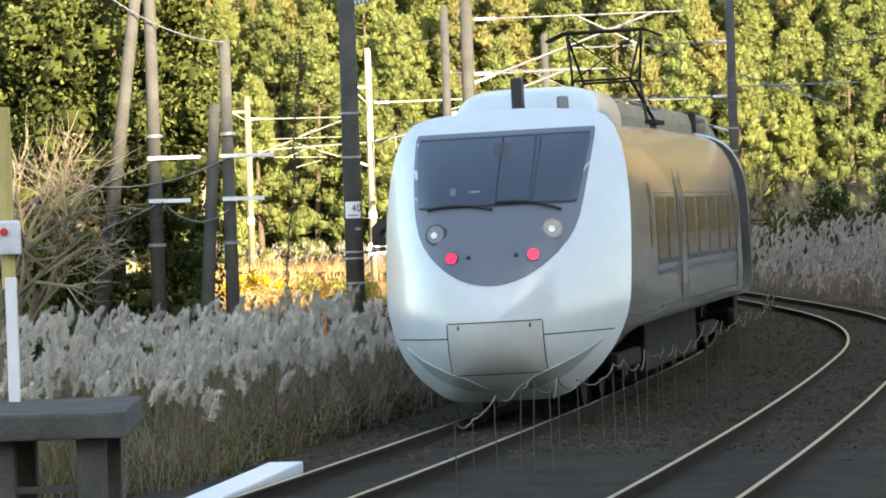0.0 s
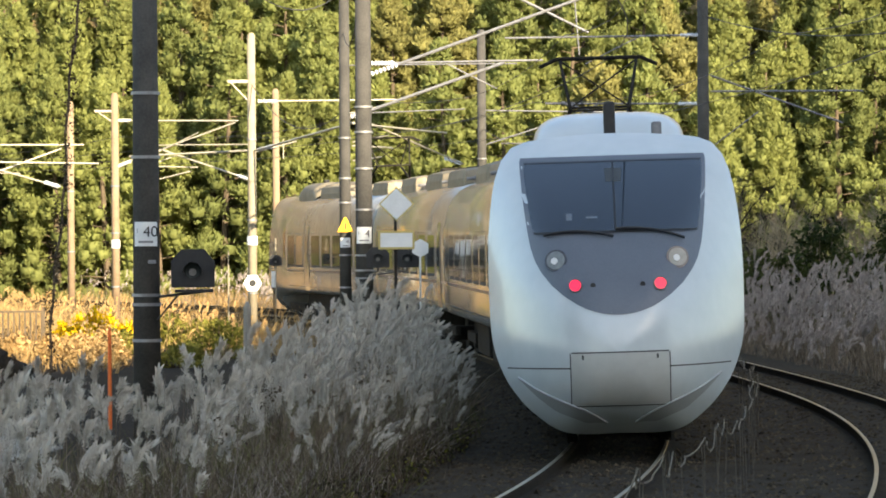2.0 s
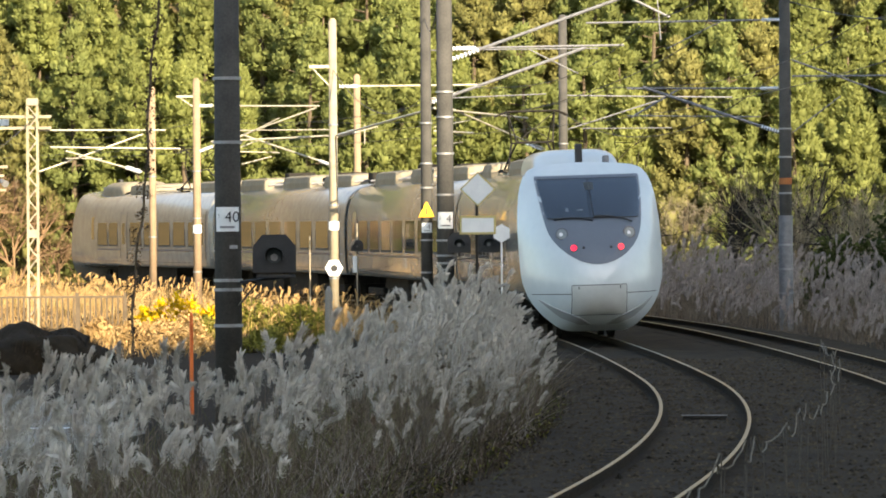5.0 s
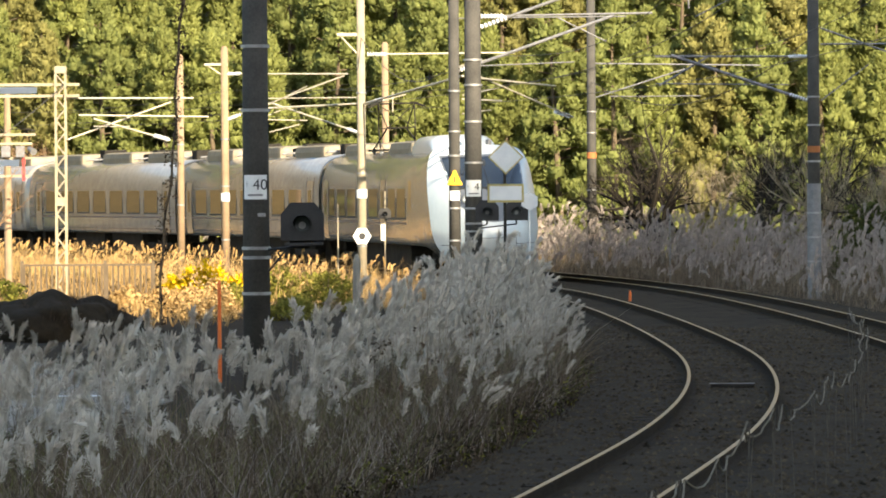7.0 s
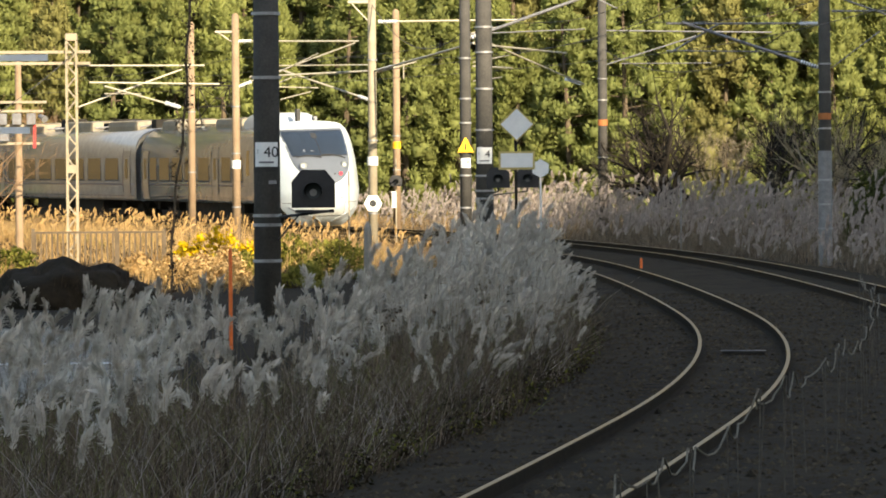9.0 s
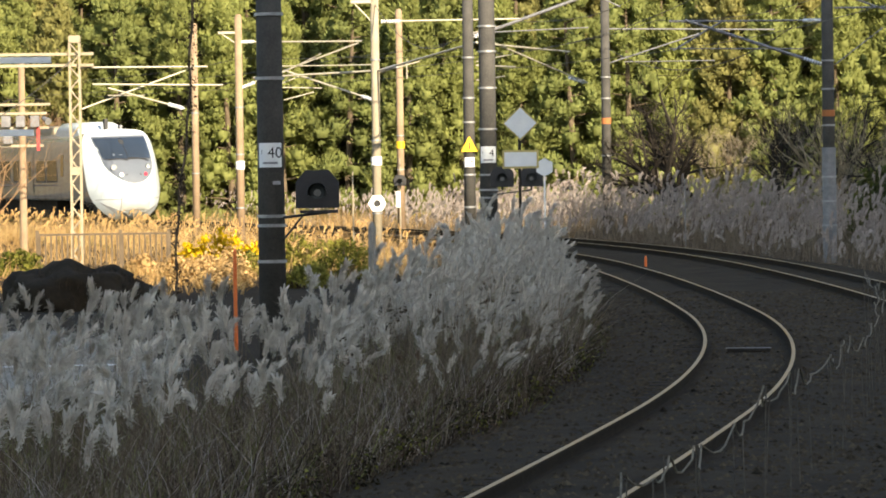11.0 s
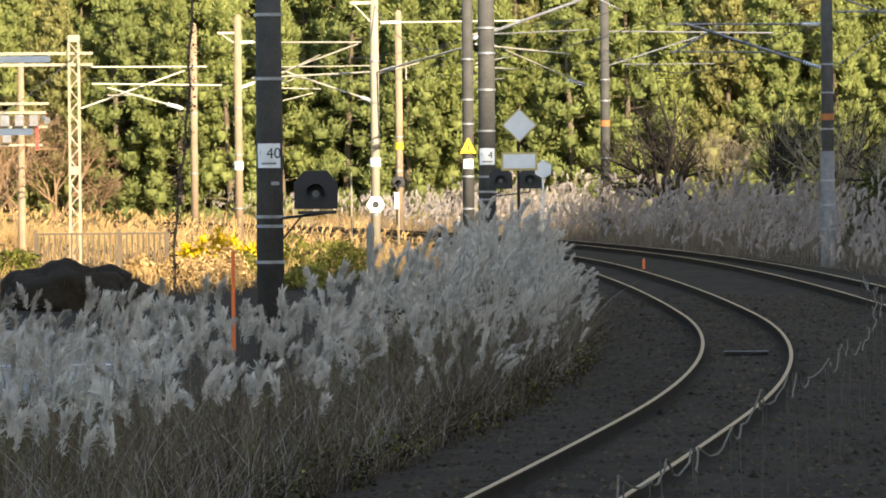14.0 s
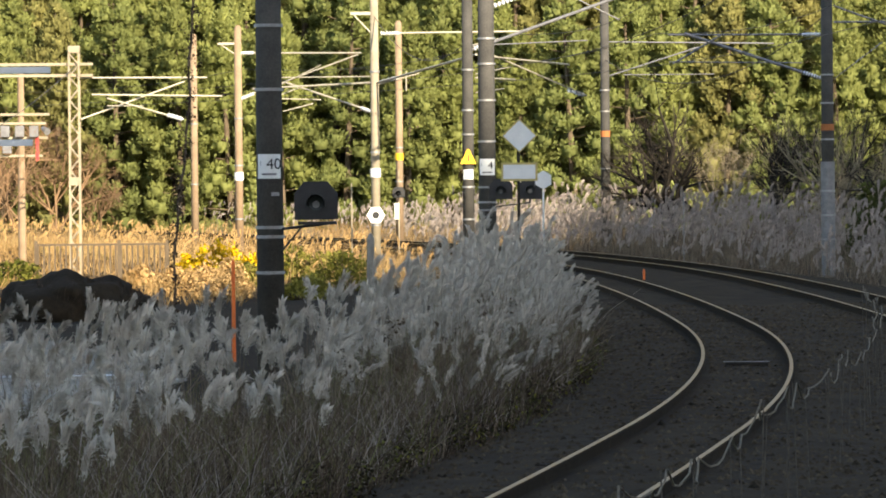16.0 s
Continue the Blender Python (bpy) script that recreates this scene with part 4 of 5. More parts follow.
def plain_car(name, label):
    car = thing(name, 0, 0, 0, label, "train car", "cars of the express train")
    rings = [section(BR * 0.985, -9.98), section(BR, -9.9), section(BR, 9.9), section(BR * 0.985, 9.98)]
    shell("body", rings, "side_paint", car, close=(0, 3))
    for ya, yb in ((9.98, 10.3), (-10.3, -9.98)):
        part("gangway", box(bmesh.new(), -0.75, 0.75, ya, yb, 1.0, 2.9, 0.05), "under", car, "dark folding gangway")
    car_sides(car, -9.8, 9.8)
    for a, b, w, z in ((-8.4, -4.6, 1.7, 3.84), (-2.4, 1.6, 1.6, 3.86), (4.2, 8.2, 1.7, 3.84)):
        roof_unit(car, a, b, w, z)
    for y, k in ((-4.0, 0.35), (-3.2, 0.22), (2.3, 0.3), (3.3, 0.42), (-9.1, 0.3), (8.9, 0.25)):
        rb = part("roof_box", box(bmesh.new(), -0.7 + k, 0.75 - 0.3 * k, y - 0.3, y + 0.3, 3.4, 3.62 + k, 0.05), "under", car, "grimy dark roof equipment box")
        part("roof_pipe", tube(bmesh.new(), (-0.8, y + 0.38, 3.66), (0.8, y + 0.38, 3.66 + k * 0.4), 0.035, 0.035, 8), "grey_pipe", rb)
    for y in (-6.8, 6.8):
        bogie(car, y)
    part("underframe", box(box(bmesh.new(), -1.1, 1.1, -4.6, -0.6, 0.25, 0.98, 0.04), -1.1, 1.1, 0.4, 4.4, 0.28, 0.98, 0.04), "under", car)
    return car


def cab_car():
    car = thing("express_cab_car", 0, 0, 0, "white streamlined cab car with slate mask and lit red lamps", "train car", "cars of the express train")
    rings = []
    for r in np.linspace(0.0, 1.0, 30):
        rr = max(0.004, r)
        rings.append([(rr * e * math.cos(a), -HALF + nose_depth(a, rr), MIDDLE + rr * e * math.sin(a)) for a, e in zip(NA, NR)])
    nose = shell("nose", rings, "paint", car, "pearl white moulded nose")
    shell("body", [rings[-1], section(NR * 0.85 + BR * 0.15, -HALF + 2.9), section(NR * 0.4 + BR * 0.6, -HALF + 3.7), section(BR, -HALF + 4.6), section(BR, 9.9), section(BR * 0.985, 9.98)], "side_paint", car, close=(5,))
    part("gangway", box(bmesh.new(), -0.75, 0.75, 9.98, 10.3, 0.6, 2.9, 0.05), "under", car, "dark folding gangway")
    # slate mask with the windscreen
    zs = [1.585, 1.6, 1.625, 1.665, 1.72, 1.8, 1.93, 2.07, 2.2, 2.36, 2.53, 2.8, 3.05, 3.25, 3.36, 3.41]
    w = [0.05, 0.17, 0.27, 0.38, 0.48, 0.6, 0.745, 0.855, 0.925, 0.975, 1.005, 1.04, 1.065, 1.08, 1.085, 1.07]
    mask = on_nose("mask", [(z, -k, k) for z, k in zip(zs, w)], "mask", nose, "slate-grey windscreen surround", 0.008, 40)
    zs = [2.535, 2.56, 2.68, 2.8, 2.93, 3.05, 3.18, 3.28, 3.33]
    on_nose("windscreen", [(z, -k, k) for z, k in zip(zs, [0.92, 0.945, 0.965, 0.985, 1.0, 1.015, 1.03, 1.035, 1.02])], "glass", nose, "dark curved windscreen", 0.022, 40)
    on_nose("windscreen_trim", [(2.51, -0.93, 0.93), (2.535, -0.95, 0.95)], "ink", nose, proud=0.024)
    on_nose("windscreen_trim", [(3.33, -1.03, 1.03), (3.35, -1.04, 1.04)], "ink", nose, proud=0.024)
    on_nose("centre_pillar", [(z, -0.012, 0.012) for z in np.linspace(2.55, 3.33, 9)], "ink", nose, proud=0.025, cols=2)
    on_nose("sun_blind", [(3.1, -0.09, 0.09), (3.26, -0.1, 0.1)], "side_glass", nose, proud=0.026, cols=4)
    on_nose("dash_mark", [(2.68, -0.33, -0.2), (2.7, -0.33, -0.2)], "band", nose, proud=0.026, cols=2)
    on_nose("dash_mark", [(2.66, -0.56, -0.49), (2.74, -0.56, -0.49)], "mask", nose, proud=0.026, cols=2)
    for ax, az, bx, bz in ((-0.03, 2.47, -0.82, 2.5), (0.78, 2.43, 0.0, 2.55)):
        pts = []
        for i in range(9):
            u = i / 8
            x, z = ax + (bx - ax) * u, az + (bz - az) * u + 0.1 * u * (1 - u) * 2
            pts.append((x, -HALF + nose_y(x, z) - 0.055, z))
        bm = cable(bmesh.new(), pts, 0.018, 6)
        part("wiper", bm, "ink", nose, "black windscreen wiper")
    for sx in (-1, 1):
        for lx, lz, r, mat, rim, tag in ((0.68, 2.2, 0.105, "head_lamp", "chrome", "unlit round headlamp"), (0.475, 1.915, 0.064, "tail_lamp", "chrome", "glowing red tail lamp")):
            x = sx * lx
            y = -HALF + nose_y(x, lz)
            e = 0.05
            nx, nz = (nose_y(x + e, lz) - nose_y(x - e, lz)) / (2 * e), (nose_y(x, lz + e) - nose_y(x, lz - e)) / (2 * e)
            out = Vector((nx * 0.4, -1, nz * 0.4)).normalized()
            c = Vector((x, y, lz))
            lamp = part("lamp", disc(bmesh.new(), c - out * 0.12, r * 1.22, 0.165, 28, out), rim, nose, "dark lamp rim")
            part("lamp_glass", disc(bmesh.new(), c + out * 0.04, r, 0.012, 28, out), mat, lamp, tag)
            # small off-centre white disc painted as the glint in the headlamp glass
            if lx > 0.6:
                part("headlamp_glint", disc(bmesh.new(), c + out * 0.053 + Vector((-0.015, 0, -0.01)), r * 0.38, 0.006, 14, out), "white", lamp)
        part("socket", disc(bmesh.new(), (sx * 0.28, -HALF + nose_y(0.28, 1.92) + 0.01, 1.92), 0.03, 0.03, 10), "ink", nose)
        # side window of the cab
        on_side("cab_window", sx, -HALF + 4.65, -HALF + 5.05, 1.9, 2.75, "glass", car, "dark cab side window")
        # seam round the lower nose, and grey patches that paint the grooves' shade
        on_nose("seam", [(0.985, sx * 0.56, sx * 1.28), (1.0, sx * 0.56, sx * 1.285)], "seam", nose, proud=0.004)
        verts, faces, n = [], [], 20
        line = []
        for i in range(n + 1):
            x = 0.17 + 0.98 * i / n
            top = float(np.interp(x, [0.17, 0.3, 0.45, 0.7, 0.95, 1.15], [0.36, 0.45, 0.53, 0.63, 0.75, 0.88]))
            low = top - float(np.interp(x, [0.17, 0.4, 0.75, 1.15], [0.01, 0.15, 0.15, 0.02]))
            for k in range(4):
                z = low + (top - low) * k / 3
                verts.append((sx * x, -HALF + nose_y(x, z) - 0.006, z))
            line.append((sx * x, -HALF + nose_y(x, top) - 0.004, top))
        for i in range(n):
            for k in range(3):
                faces.append((4 * i + k, 4 * i + k + 1, 4 * i + k + 5, 4 * i + k + 4))
        scoop = mesh_ob("scoop", verts, faces, "scoop", nose, "grey patch painted for the shade of the scoop under the nose", True)
        part("lip", cable(bmesh.new(), line, 0.016, 6), "scoop", scoop)
    # coupler cover
    on_nose("coupler_cover", [(0.57, -0.52, 0.52)] + [(z, -0.55, 0.55) for z in np.linspace(0.6, 1.13, 12)] + [(1.16, -0.53, 0.53)], "cover", nose, "greyed white coupler cover panel", 0.012)
    for z0, z1, a, b in ((1.16, 1.175, -0.55, 0.55), (0.55, 0.562, -0.55, 0.55), (0.57, 1.16, -0.566, -0.553), (0.57, 1.16, 0.553, 0.566)):
        on_nose("cover_seam", [(z, a, b) for z in np.linspace(z0, z1, 14)], "seam", nose, proud=0.014)
    for x in (-0.42, 0.42):
        on_nose("latch", [(1.09, x - 0.012, x + 0.012), (1.14, x - 0.012, x + 0.012)], "seam", nose, proud=0.016, cols=2)
    car_sides(car, -HALF + 5.4, 9.8, ((0.01, 0.1), (0.12, 0.2), (0.32, 0.42), (0.45, 0.55), (0.58, 0.68), (0.71, 0.81), (0.84, 0.91)), (0.26, 0.955))
    # roof: cab fairing, aerials, units, pantograph
    bm, rings = bmesh.new(), []
    for y, k in ((4.0, 0.1), (4.15, 0.55), (4.4, 0.85), (4.8, 1.0), (6.9, 1.0), (7.2, 0.85), (7.35, 0.4)):
        ring = []
        for i in range(25):
            a = math.pi * i / 24
            c, q = math.cos(a), math.sin(a)
            ring.append(bm.verts.new((0.93 * math.copysign(abs(c) ** 0.45, c) * (0.9 + 0.1 * k), -HALF + y, 3.42 + 0.56 * k * q ** 0.5 * (1 - 0.05 * c * c))))
        rings.append(ring)
    for r0, r1 in zip(rings, rings[1:]):
        for i in range(24):
            bm.faces.new((r0[i], r1[i], r1[i + 1], r0[i + 1]))
    part("roof_fairing", bm, "paint", car, "pale streamlined roof fairing", True)
    part("aerial", box(bmesh.new(), -0.07, 0.07, -HALF + 3.5, -HALF + 3.75, 3.6, 4.08, 0.03), "ink", car, "black roof aerial")
    part("horn", box(bmesh.new(), 0.5, 0.62, -HALF + 3.4, -HALF + 3.7, 3.6, 3.82, 0.03), "grey_pipe", car)
    for a, b, wd, z in ((-2.4, 1.2, 1.7, 3.8), (6.6, 9.0, 1.7, 3.82)):
        roof_unit(car, a, b, wd, z)
    pantograph(car, 4.4)
    for y in (-5.6, 6.8):
        bogie(car, y)
    part("underframe", box(bmesh.new(), -1.1, 1.1, -3.4, 4.6, 0.26, 0.98, 0.04), "under", car)
    return car


CAB = cab_car()
CAR = plain_car("express_car", "dusty silver express car with sides darkened for shade, bronze windows")
CARS = [CAB, CAR, copy_thing(CAR, pose(0, 0, 0)), copy_thing(CAB, pose(0, 0, 0))]
for piece in CARS[3].children:
    if piece.name.startswith("roof_fairing"):
        piece.material_slots[0].link = "OBJECT"
        piece.material_slots[0].material = M["roof"]
CARS[3]["label"] = "streamlined leading cab car of the silver express"


def car_pose(k, t):
    """The pose of car k, counted from the rear cab, at t seconds."""
    s = tail_at(t) - 0.75 + HALF + 20.6 * k
    (xa, ya, _), (xb, yb, _) = on_line(s - 6.8), on_line(s + 6.8)
    turn, lean = (180, 1.4) if k == 3 else (0, -1.4)
    return pose((xa + xb) / 2, (ya + yb) / 2, 0.0, 0, lean, turn - math.degrees(math.atan2(xb - xa, yb - ya)))


# ---- vegetation ----
def blades(rng, base, height, spread, width, bend, segs=3):
    n = len(base)
    d = np.stack([rng.normal(0, spread, n), rng.normal(0, spread, n), np.ones(n)], 1)
    d /= np.linalg.norm(d, axis=1)[:, None]
    bd = np.stack([rng.normal(0, bend, n), rng.normal(0, bend, n), -np.abs(rng.normal(0, bend, n))], 1)
    return strips(rng, base, d, height, np.full(n, width) * rng.uniform(0.6, 1.4, n), bd, segs)


def gather(pieces):
    vs, fs, ix, off = [], [], [], 0
    for (v, f), i in pieces:
        vs.append(v)
        fs.append(f + off)
        ix.append(np.full(len(f), i))
        off += len(v)
    return np.concatenate(vs), np.concatenate(fs), np.concatenate(ix)


def pampas(name, label, base, height, seed, hairs=130, lean=(0.04, -0.01), mats=("plume", "straw", "green_blade", "dead_weed"), plume=0.32, stem=0.006, hair=0.0052, leaves=5):
    """Tall plumed grass: bent stems with feathery heads, arching leaves between them."""
    rng = np.random.default_rng(seed)
    n = len(base)
    d = np.stack([rng.normal(lean[0], 0.1, n), rng.normal(lean[1], 0.1, n), np.ones(n)], 1)
    d /= np.linalg.norm(d, axis=1)[:, None]
    pieces = [(strips(rng, base, d, height, np.full(n, stem * 2), np.zeros((n, 3)), 2), 1)]
    tip = base + d * (height * 0.97)[:, None]
    long = plume * rng.uniform(0.7, 1.25, n)
    # each head: a soft tail of hairs along an axis that arches over to one side
    sway = np.stack([rng.normal(lean[0] * 3, 0.22, n), rng.normal(0, 0.22, n), rng.uniform(-0.35, 0.0, n)], 1)
    u = rng.uniform(0, 1, (n, hairs))
    axis = tip[:, None] - d[:, None] * (long[:, None] * 0.15)[..., None] + (d[:, None] * (u * (1 - 0.25 * u))[..., None] + sway[:, None] * (u ** 2)[..., None]) * (long * 0.85)[:, None, None]
    axis += rng.normal(size=(n, hairs, 3)) * (long[:, None] * 0.03)[..., None]
    out = rng.normal(size=(n, hairs, 3)) * 0.25 + d[:, None] * (0.85 - 0.5 * u[..., None]) + sway[:, None] * (0.2 + 0.9 * u[..., None])
    out /= np.linalg.norm(out, axis=2)[..., None]
    hl = (long[:, None] * (0.24 - 0.08 * u) * np.sin(np.pi * (0.18 + 0.72 * u)) * rng.uniform(0.6, 1.2, (n, hairs))).ravel()
    bd = np.stack([rng.normal(lean[0], 0.15, n * hairs), rng.normal(0, 0.15, n * hairs), np.full(n * hairs, -0.3)], 1)
    pieces.append((strips(rng, axis.reshape(-1, 3), out.reshape(-1, 3), hl, np.full(n * hairs, hair * 1.4) * rng.uniform(0.6, 1.5, n * hairs), bd, 1), 0))
    # the dense middle of each head
    k = 16
    u = rng.uniform(0.1, 0.85, (n, k))
    mid = tip[:, None] - d[:, None] * (long[:, None] * 0.15)[..., None] + (d[:, None] * (u * (1 - 0.25 * u))[..., None] + sway[:, None] * (u ** 2)[..., None]) * (long * 0.85)[:, None, None]
    out = rng.normal(size=(n, k, 3)) * 0.12 + d[:, None] * (0.9 - 0.4 * u[..., None]) + sway[:, None] * (0.2 + 0.9 * u[..., None])
    out /= np.linalg.norm(out, axis=2)[..., None]
    pieces.append((strips(rng, mid.reshape(-1, 3), out.reshape(-1, 3), np.repeat(long, k) * 0.24, np.repeat(long, k) * rng.uniform(0.07, 0.15, n * k), np.zeros((n * k, 3)), 2), 0))
    for i, share, w in ((1, leaves * 0.55, 0.011), (2, leaves * 0.2, 0.013), (3, leaves * 0.25, 0.009)):
        m = int(n * share)
        if m:
            pick = rng.integers(0, n, m)
            b = base[pick] + np.stack([rng.normal(0, 0.16, m), rng.normal(0, 0.16, m), np.zeros(m)], 1)
            pieces.append((blades(rng, b, height[pick] * rng.uniform(0.45, 0.95, m), 0.28, w, 0.35, 3), i))
    v, f, ix = gather(pieces)
    ob = quad_mesh(name, v, f, mats, ix)
    return tagged(ob, label, "grass", kind="stuff")


def along(rng, n, s0, s1, o0, o1, z=-0.32):
    s, o = rng.uniform(s0, s1, n), rng.uniform(o0, o1, n)
    x, y, h = (np.interp(s, LINE[:, 0], LINE[:, k]) for k in (1, 2, 3))
    return np.stack([x + o * np.cos(h), y - o * np.sin(h), np.full(n, z)], 1), s, o


def tangle(name, label, base, low, high, seed, mats, shares):
    """Headless blades of mixed dry and green grass."""
    rng = np.random.default_rng(seed)
    v, f = blades(rng, base, rng.uniform(low, high, len(base)), 0.22, 0.011, 0.35, 3)
    ix = np.repeat(rng.choice(len(mats), len(base), p=shares), 3)
    return tagged(quad_mesh(name, v, f, mats, ix), label, "grass", kind="stuff")


def leaf_shell(rng, centres, radii, per, size, flat=0.8, inner=0.35):
    """Leaf sprays that cover clumps: each spray a bent blade that leaves the clump outward."""
    n = len(centres)
    out = rng.normal(size=(n, per, 3))
    out /= np.linalg.norm(out, axis=2)[..., None]
    start = centres[:, None] + out * (radii[:, None] * rng.uniform(inner, max(0.8, inner + 0.2), (n, per)))[..., None]
    up = out + np.array([0, 0, 0.35]) + rng.normal(size=(n, per, 3)) * 0.35
    side = np.cross(up, rng.normal(size=(n, per, 3)))
    side /= np.linalg.norm(side, axis=2)[..., None] + 1e-9
    along_ = np.cross(side, out)
    along_ /= np.linalg.norm(along_, axis=2)[..., None] + 1e-9
    k = size * rng.uniform(0.6, 1.3, (n, per, 1))
    a, b = side * k * 0.5, along_ * k * 0.5 * flat
    tip = out * k * 0.35
    verts = np.stack([start - a, start - b + tip, start + a, start + b + tip * 0.6], 2).reshape(-1, 3)
    faces = np.arange(len(verts)).reshape(-1, 4)
    return verts, faces


def grasses():
    rng = np.random.default_rng(11)
    b, s, o = along(rng, 1150, 36, 79, -4.3, -2.55)
    keep = rng.random(len(b)) < np.interp(s - 3.5 * (o + 3.4), [37, 43, 51], [0.12, 0.55, 1.0])
    b, s, o = b[keep], s[keep], o[keep]
    h = rng.uniform(0.95, 1.95, len(b)) * (0.9 + 0.2 * np.sin(s * 1.7) * np.sin(o * 4.1 + s * 0.6)) * np.interp(o, [-4.3, -3.7, -2.9, -2.55], [0.9, 1.0, 0.98, 0.8]) * np.interp(s, [36, 48, 60, 79], [0.75, 0.88, 1.0, 1.04])
    pampas("pampas_grass", "tall silver pampas grass with dry stems beside the track", b, h, 1, hairs=150, leaves=9, plume=0.4)
    b, s, o = along(rng, 150, 46, 79, -2.75, -2.15)
    pampas("pampas_grass", "shorter pampas heads hanging towards the track", b, rng.uniform(0.5, 1.15, len(b)), 7, leaves=6, lean=(0.12, -0.03), plume=0.26)
    b, s, o = along(rng, 19000, 24, 79, -4.1, -2.15)
    tangle("dry_stems", "dry brown stems and blades under the plumes", b, 0.4, 1.2, 8, ["straw", "dead_weed", "green_blade", "dull_plume"], [0.38, 0.36, 0.08, 0.18])
    b, s, o = along(rng, 1500, 44, 50, -4.3, -3.2)
    tangle("green_tuft", "green grass blades among the dead weeds", b, 0.4, 0.95, 18, ["green_blade", "straw"], [0.75, 0.25])
    b, s, o = along(rng, 5500, 30, 60, -4.4, -2.3)
    tangle("dead_weeds", "dark dead weeds in front of the plumes", b, 0.3, 0.8, 19, ["dead_weed", "dark_twig"], [0.7, 0.3])
    n = 1200
    b = np.stack([rng.uniform(-7.5, -0.6, n), rng.uniform(17, 50, n), np.full(n, -0.32)], 1)
    xt = np.interp(b[:, 1], LINE[:, 2], LINE[:, 1])
    b = b[(b[:, 0] < xt - 2.4) & ((b[:, 0] < -1.7 - rng.uniform(0, 1.2, n)) | (b[:, 1] < 30)) & ((b[:, 1] < 44) | (b[:, 0] > -4.6))]
    h = np.where(b[:, 1] < 30, rng.uniform(0.95, 1.8, len(b)), rng.uniform(0.75, 1.5, len(b))) * np.interp(b[:, 1], [17, 26, 40, 54], [0.75, 0.9, 0.95, 1.0])
    pampas("pampas_grass", "silver pampas grass mixed with green and dead weeds", b, h, 2, hairs=170, leaves=8, plume=0.44)
    n = 15000
    b = np.stack([rng.uniform(-7.5, 0, n), rng.uniform(17, 42, n), np.full(n, -0.32)], 1)
    b = b[b[:, 0] < np.interp(b[:, 1], LINE[:, 2], LINE[:, 1]) - 2.2]
    tangle("weed_tangle", "tangle of green blades and dead brown weeds", b, 0.3, 1.05, 9, ["straw", "dead_weed", "green_blade"], [0.28, 0.42, 0.3])
    b, s, o = along(rng, 4200, 70, 165, 5.9, 13.0)
    h = rng.uniform(0.7, 1.9, len(b)) * (0.88 + 0.28 * np.sin(b[:, 0] * 1.5 + 0.4 * b[:, 1]) * np.sin(b[:, 1] * 0.8)) * np.interp(o, [5.9, 7.2, 13.0], [0.45, 0.95, 1.2])
    pampas("pampas_grass", "greyish pampas grass beyond the outer track", b, h, 3, hairs=40, hair=0.011, leaves=5, plume=0.5, mats=("dull_plume", "straw", "dead_weed", "straw"))
    # dead undergrowth at the foot of the tall grass
    b, s, o = along(rng, 9000, 20, 80, -3.4, -1.95, -0.31)
    v1 = blades(rng, b, rng.uniform(0.1, 0.42, len(b)), 0.5, 0.012, 0.5, 2)
    b2 = np.stack([rng.uniform(-7.5, 0, 9000), rng.uniform(17, 42, 9000), np.full(9000, -0.31)], 1)
    b2 = b2[b2[:, 0] < np.interp(b2[:, 1], LINE[:, 2], LINE[:, 1]) - 2.2]
    v2 = blades(rng, b2, rng.uniform(0.2, 0.8, len(b2)), 0.4, 0.012, 0.4, 2)
    v, f, ix = gather([(v1, 0), (v2, 1)])
    half = np.random.default_rng(3).random(len(f)) < 0.4
    ix = np.where(half & (ix == 1), 2, ix)
    tagged(quad_mesh("undergrowth", v, f, ["dead_weed", "dead_weed", "green_blade"], ix), "dead brown weeds and green blades under the pampas", "weeds", kind="stuff")
    # leafy dark weeds along the ballast edge
    b, s, o = along(rng, 420, 24, 78, -2.75, -1.95, -0.3)
    b2 = np.stack([rng.uniform(-5.5, 0, 420), rng.uniform(18, 34, 420), np.full(420, -0.3)], 1)
    b2 = b2[b2[:, 0] < np.interp(b2[:, 1], LINE[:, 2], LINE[:, 1]) - 2.1]
    c = np.concatenate([b, b2])
    c = c[np.sin(c[:, 1] * 0.9) + np.sin(c[:, 0] * 3.1 + c[:, 1] * 2.3) > -0.7]
    c[:, 2] += rng.uniform(0.02, 0.34, len(c))
    v, f = leaf_shell(rng, c, rng.uniform(0.1, 0.26, len(c)), 34, 0.05, 0.6)
    ix = rng.choice(3, len(f), p=[0.5, 0.35, 0.15])
    tagged(quad_mesh("leafy_weeds", v, f, ["weed_leaf", "dead_weed", "shrub"], ix), "low dark leafy weeds along the ballast edge", "weeds", kind="stuff")
    # seeded weeds that stand among the plumes
    b, s, o = along(rng, 9, 40, 62, -3.0, -2.4)
    c = np.repeat(b, 6, 0) + rng.normal(0, 0.12, (len(b) * 6, 3)) * [1, 1, 0] + np.stack([np.zeros(len(b) * 6), np.zeros(len(b) * 6), rng.uniform(0.5, 1.35, len(b) * 6)], 1)
    v, f = leaf_shell(rng, c, np.full(len(c), 0.07), 14, 0.032, 0.6)
    tagged(quad_mesh("seeded_weeds", v, f, ["dead_weed"], None), "dark brown seeded weeds among the plumes", "weeds", kind="stuff")
    # weeds over the added dark mound
    n = 2600
    a, q = rng.uniform(0, 2 * math.pi, n), np.sqrt(rng.uniform(0, 1, n))
    b = np.stack([-7.0 + 1.4 * q * np.cos(a), 86 + 2.1 * q * np.sin(a), -0.33 + 0.7 * np.sqrt(np.maximum(0, 1 - q ** 2)) ** 0.8], 1)
